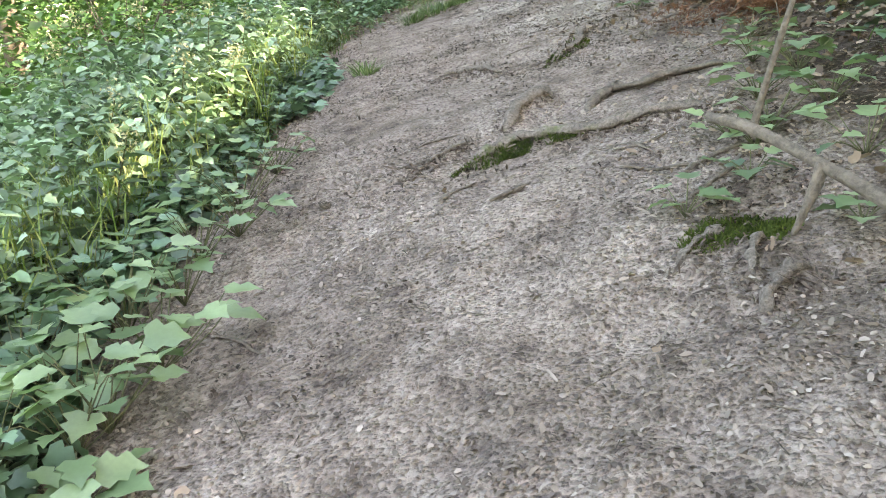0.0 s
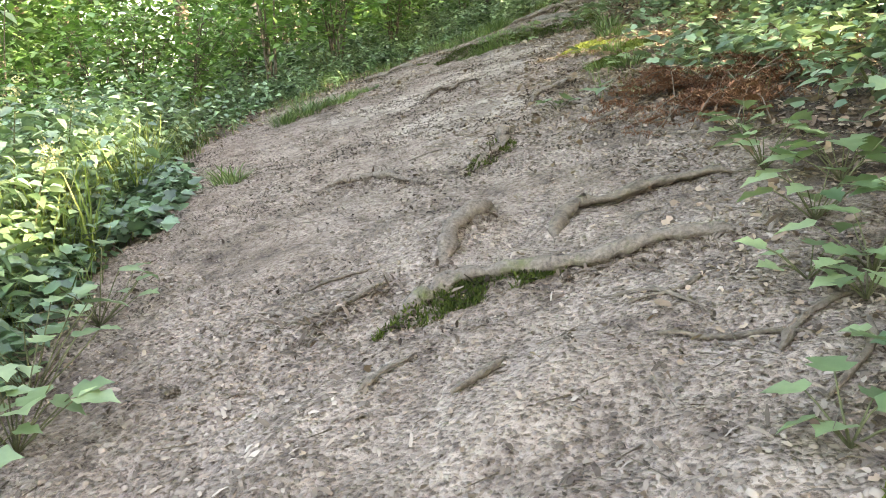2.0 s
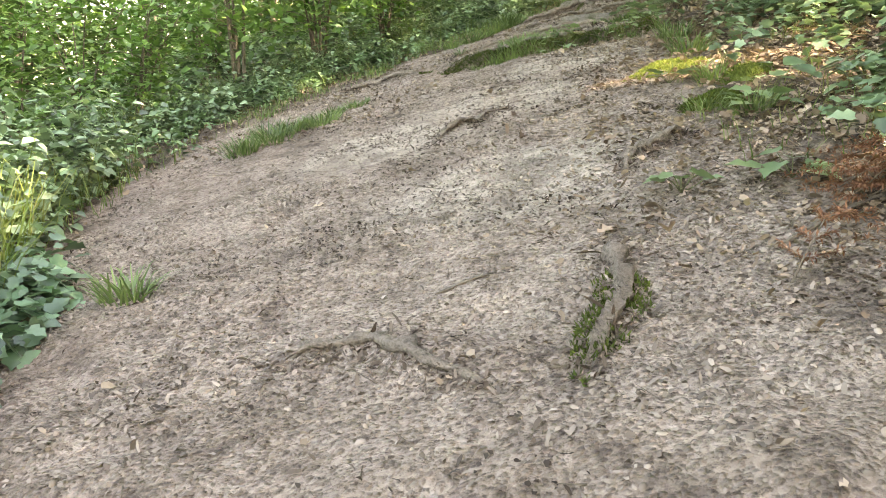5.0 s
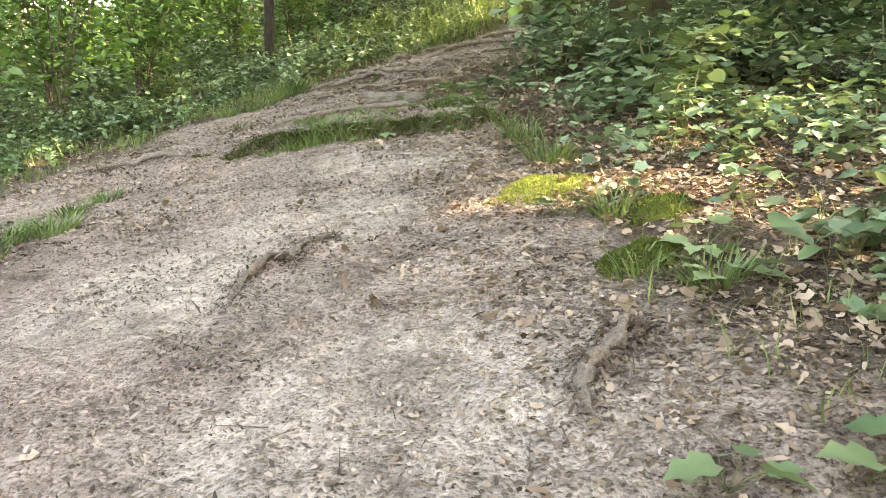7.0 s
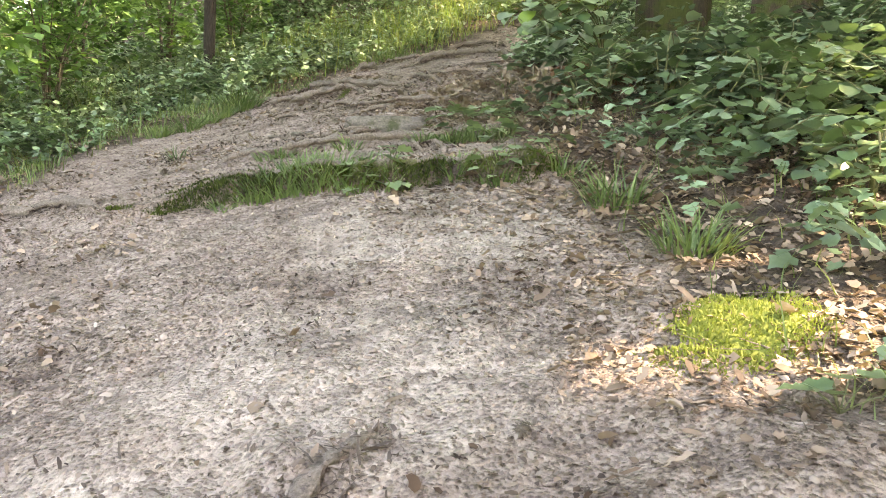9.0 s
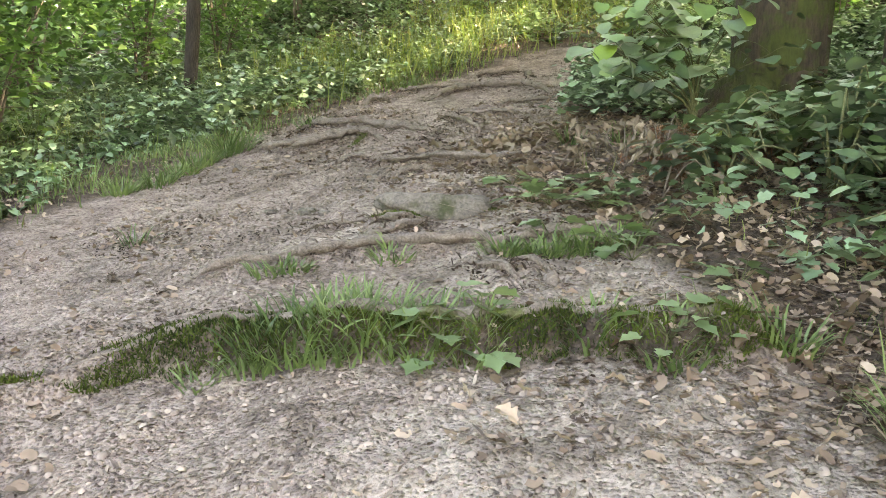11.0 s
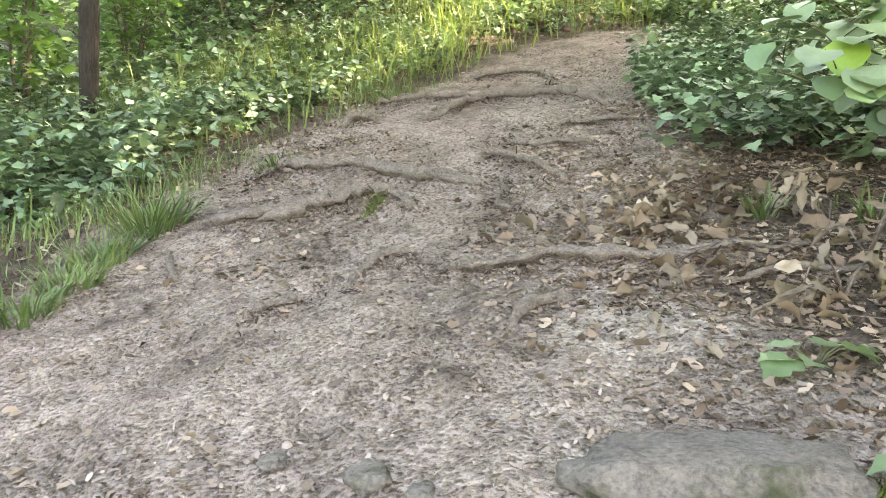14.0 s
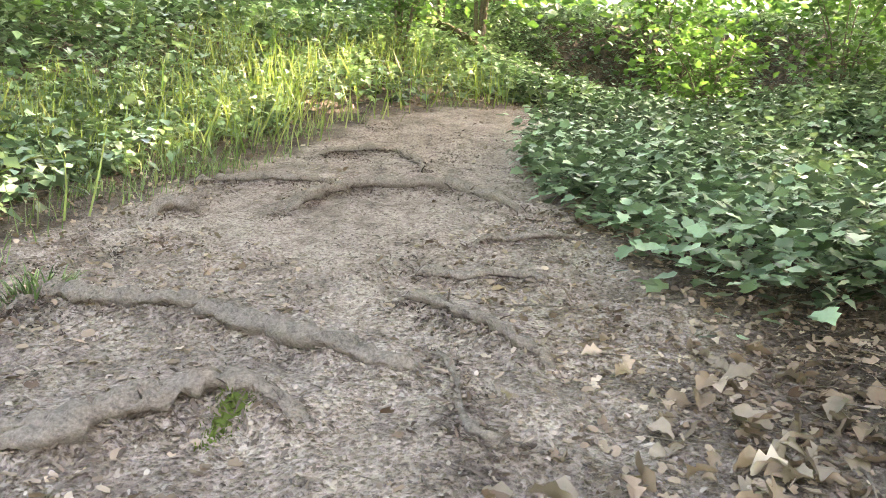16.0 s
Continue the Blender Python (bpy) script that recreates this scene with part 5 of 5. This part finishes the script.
def bramble_bush(x, y, high, reach, leaves):
    """Arching stems that hold broad leaves out flat, in tiers."""
    root = new("bramble_bush")
    root.location = (x, y, float(land(x, y)))
    tagged(root, "low bush with broad flat dusky green leaves in tiers", "shrub", group="bushes on the uphill bank")
    sets = []
    for k in range(7):
        a = rnd.uniform(0, 6.28)
        r, h = reach * rnd.uniform(.5, 1.1), high * rnd.uniform(.6, 1.1)
        p = rounded(np.array([(0, 0, -.03), (math.cos(a) * r * .4, math.sin(a) * r * .4, h), (math.cos(a) * r, math.sin(a) * r, h * .75)]), 10)
        p[:, 2] += land(x + p[:, 0], y + p[:, 1]) - root.location.z
        bulk("stem", *tube(p, (.008, .005, .003), 5, .06, k), STALK, root)
        m = leaves // 7
        at = p[rnd.randint(3, 10, m)] + rnd.randn(m, 3) * np.array([.09, .09, .035])
        sets.append(strew(BROAD, at, a + rnd.randn(m) * 1.1, rnd.randn(m) * .2 - .2, rnd.randn(m) * .2, rnd.uniform(.05, .11, m)))
    tagged(bulk("foliage", *merge(*sets), BRAMBLE, root), kind="stuff")


BRAMBLE = leafy("dusky_broad_leaf", [(0, (.035, .08, .05)), (.5, (.105, .185, .13)), (.94, (.23, .315, .24)), (1, (.24, .36, .1))], .34, .14)
for k in range(64):
    bx, by = rnd.uniform(2.9, 7.0), rnd.uniform(8.9, 12.3)
    o, _ = off_path(bx, by)
    if o > 1.0 and bx > 2.9 + .5 * (by - 8.9):
        bramble_bush(bx, by, rnd.uniform(.22, .5), rnd.uniform(.35, .6), 130)
for bx, by, bh in [(1.95, 4.5, .16), (2.3, 5.4, .16), (2.3, 7.0, .18), (3.6, 11.35, .25), (3.9, 11.5, .3), (4.3, 11.6, .4)]:
    bramble_bush(bx, by, bh, .4, 70)

# saplings and bushes of the wood
kinds = [shrub("sapling", 2.2, 5, 900, .13, SHRUB, "leafy green sapling in the undergrowth"), shrub("sapling", 1.6, 7, 800, .11, SHRUB, "bushy green sapling in the undergrowth", .6), shrub("sapling", 3.2, 5, 1300, .14, SHRUB, "tall leafy sapling with slender stems", .35)]
rs = np.random.RandomState(21)
SPOTS = [(12, 16), (13.5, 18.2), (11.5, 13.8), (15, 19), (10.5, 21.5), (13.5, 23.5), (-2.9, 11.5), (-2.2, 13.2), (-1.2, 14.5), (-.2, 16.0), (.8, 17.0), (1.2, 18.7), (2.6, 20.2), (-3.8, 9), (-4.2, 12), (-3.2, 14.8), (-1.8, 17), (-.2, 19), (1.2, 20.5), (4.2, 22.5), (5.8, 23.5), (-4.5, 6.5), (-5, 16), (-3, 19), (-1, 22), (2, 24), (5, 26), (8, 26), (11, 25), (14, 23), (-6, 10), (-6.5, 14), (-5.5, 20), (-3, 24), (0, 27), (4, 29), (8.5, 29.5), (13, 27.5), (17, 25), (16, 20), (15, 16), (13, 13), (9.5, 11), (8.5, 8.5), (7.5, 5.5), (7, 2.5), (10, 5), (11, 9), (6.2, 10.2), (19, 22), (-8, 17), (-8, 22), (-6, 27), (-2, 31), (3, 33), (9, 33), (15, 31), (20, 28), (-9, 12), (-8, 7), (-7, 3)]
first = set()
for i, (sx, sy) in enumerate(SPOTS):
    k = i % 3
    far = math.hypot(sx - 1, sy - 9)
    sc = rs.uniform(.75, 1.1) * (1 + max(0, far - 13) * .07)
    m = pose(sx, sy, float(land(sx, sy)) - .03, 0, 0, rs.uniform(0, 360))
    ob = copy_thing(kinds[k], m) if k in first else kinds[k]
    first.add(k)
    ob.matrix_basis = m @ Matrix.Diagonal((sc, sc, sc, 1))

# trunks of the wood behind
BACK = [(-1.6, 32.3, .16), (-2.6, 28.2, .13), (-1.1, 31, .12), (.4, 34, .15), (-5, 30, .2), (-7.5, 26, .16), (2.2, 37, .2), (-4, 36, .2), (7.5, 34, .2), (12, 35, .22), (-10, 30, .2), (-11, 20, .2), (6, 30.5, .14), (17, 33, .2), (22, 30, .2)]
for i, (bx, by, br) in enumerate(BACK):
    tree("tree", bx, by, br, 13, PALE_BARK if i < 4 else BARK, "tall pale forest tree with a bare trunk" if i < 4 else "tall dark forest tree with a bare trunk", seed=30 + i, limbs=6, crown=(900, .4, 1.6), sides=9)
x, y = spots(200000, -48, 52, -28, 60)
r = np.hypot(x - 2, y - 10)
ok = (r > 20) & (r < 48) & (rnd.rand(len(x)) < clumped(x, y, 4, .5))
x, y = x[ok], y[ok]
n = len(x)
glade = np.abs(np.arctan2(x + .2, y - 1.4) + .03) < .09
p = on_land(x, y)
p[:, 2] += rnd.rand(n) ** 1.2 * np.where(glade, .4, 1) * (1.5 + 4.2 * smooth(2, -6, x) + np.clip(r[ok] - 19, 0, 9) * np.clip(.5 + value_noise(x, y, 6), 0, 1) * 1.3)
v, f = strew(DIAMOND, p, rnd.uniform(0, 6.28, n), rnd.randn(n) * .4, rnd.randn(n) * .4, rnd.uniform(.16, .34, n) + np.clip(r[ok] - 20, 0, 20) * .022)
tagged(bulk("far_wood", v, f, SHRUB), "green foliage of the surrounding wood", "woodland", kind="stuff")
x, y = spots(12000, -14, -4.5, 13, 34)
p = on_land(x, y)
p[:, 2] += rnd.rand(len(x)) ** .8 * (2.5 + 4.5 * np.clip(.5 + value_noise(x, y, 3), 0, 1))
v, f = strew(DIAMOND, p, rnd.uniform(0, 6.28, len(x)), rnd.randn(len(x)) * .4, rnd.randn(len(x)) * .4, rnd.uniform(.14, .34, len(x)))
tagged(bulk("young_wood", v, f, SHADE_WOOD_LEAF), "dense green foliage of young trees downhill", "woodland", kind="stuff")
log = lying("fallen_log", [(11.9, 22.6), (12.3, 22.25), (12.75, 21.85)], .1, MOSSY_BARK, "mossy fallen log in the undergrowth", "log", seed=88, taper=(1, 1, .9), lift=(.45, .45, .4), dip=False)

# unseen canopy added sunward to block the sun, with gaps that let it in
GAPS = [(1.9, 8.5, .6, .45, 0), (.75, 8.4, 1.0, .34, .4), (3.3, 7.9, 1.8, 1.5, 0), (2.7, 5.6, 1.2, 1.0, 0), (2.7, 6.8, .9, .7, 0), (7.4, 20.0, 1.5, .8, .4), (5.2, 19.0, .6, .4, .3), (11, 24, 3, 2, 0), (-3, 10, .8, .5, 0), (-2.1, 4.8, .9, .9, 0), (-2.4, 7.5, 1.0, 1.2, 0), (0, 26, 4, 2, 0), (3.9, 10.0, .6, .4, .3), (9, 16, .7, .5, 0), (-4, 18, 1.5, 1, 0), (.2, 9.9, .7, .15, .5), (-.4, 13.5, .5, .4, 0)]
n = 77000
gx, gy = rnd.uniform(-8, 20, n), rnd.uniform(-6, 30, n)
lit = np.zeros(n, bool)
for cx, cy, rx, ry, a in GAPS:
    u, w = (gx - cx) * math.cos(a) + (gy - cy) * math.sin(a), -(gx - cx) * math.sin(a) + (gy - cy) * math.cos(a)
    lit |= (u / rx) ** 2 + (w / ry) ** 2 < 1 + .5 * value_noise(gx, gy, .2)
opened = lit.copy()
lit &= rnd.rand(n) < .93
away, _ = off_path(gx, gy)
lit |= (rnd.rand(n) < np.where(gx < -3, .22, np.where((gx > 2.6) & (gy < 14), .42, np.where(gx < 3, .58, .7)))) & (away > .4) & ((gy > 12.8) | (gx < -1.7) | ((gy > 9) & (gx > 2.6)))
thin = (value_noise(gx + 4, gy, .7) > .02) & (gx > 1.1) & (gx < 4.2) & (gy > 4.8) & (gy < 9.6)
lit |= thin & (rnd.rand(n) < .66)
# leaves doubled over the path, to keep stray sun off it
extra = (away < .15) & ~lit & ~opened & ~thin
gx, gy = np.concatenate([gx[~lit], gx[extra] + .1, gx[extra] - .12]), np.concatenate([gy[~lit], gy[extra] - .1, gy[extra] + .13])
L = rnd.uniform(11, 17, len(gx))
shade_canopy = on_land(gx, gy) + np.array(SUN)[None] * L[:, None]
SHADE_STANDS = np.array([(11, -7), (13, -1), (15, 4), (9, -3), (20, 3), (19, 9), (24, 12), (28, 19), (17, -4)], float)
near = np.argmin(np.hypot(shade_canopy[:, None, 0] - SHADE_STANDS[None, :, 0], shade_canopy[:, None, 1] - SHADE_STANDS[None, :, 1]), 1)
for i, (tx, ty) in enumerate(SHADE_STANDS):
    t = tree("tree", tx, ty, .24, 13, BARK, "unseen broad-leaved tree added to shade the path", seed=70 + i, limbs=7, sides=9)
    p = shade_canopy[near == i] - np.array(t.location)
    if len(p):
        m = len(p)
        v, f = strew(DIAMOND, p, rnd.uniform(0, 6.28, m), rnd.randn(m) * .4, rnd.randn(m) * .4, rnd.uniform(.32, .6, m))
        bulk("crown", v, f, SHRUB, t)

# tall trees added on the downhill side, to shade the wood there
for i, (tx, ty) in enumerate([(-8, 22), (-12, 13), (-12, 27)]):
    t = tree("tree", tx, ty, .22, 13, BARK, "tall broad-leaved tree added to darken the wood", seed=140 + i, limbs=9, sides=9, crown=(3200, .55, 2.6))
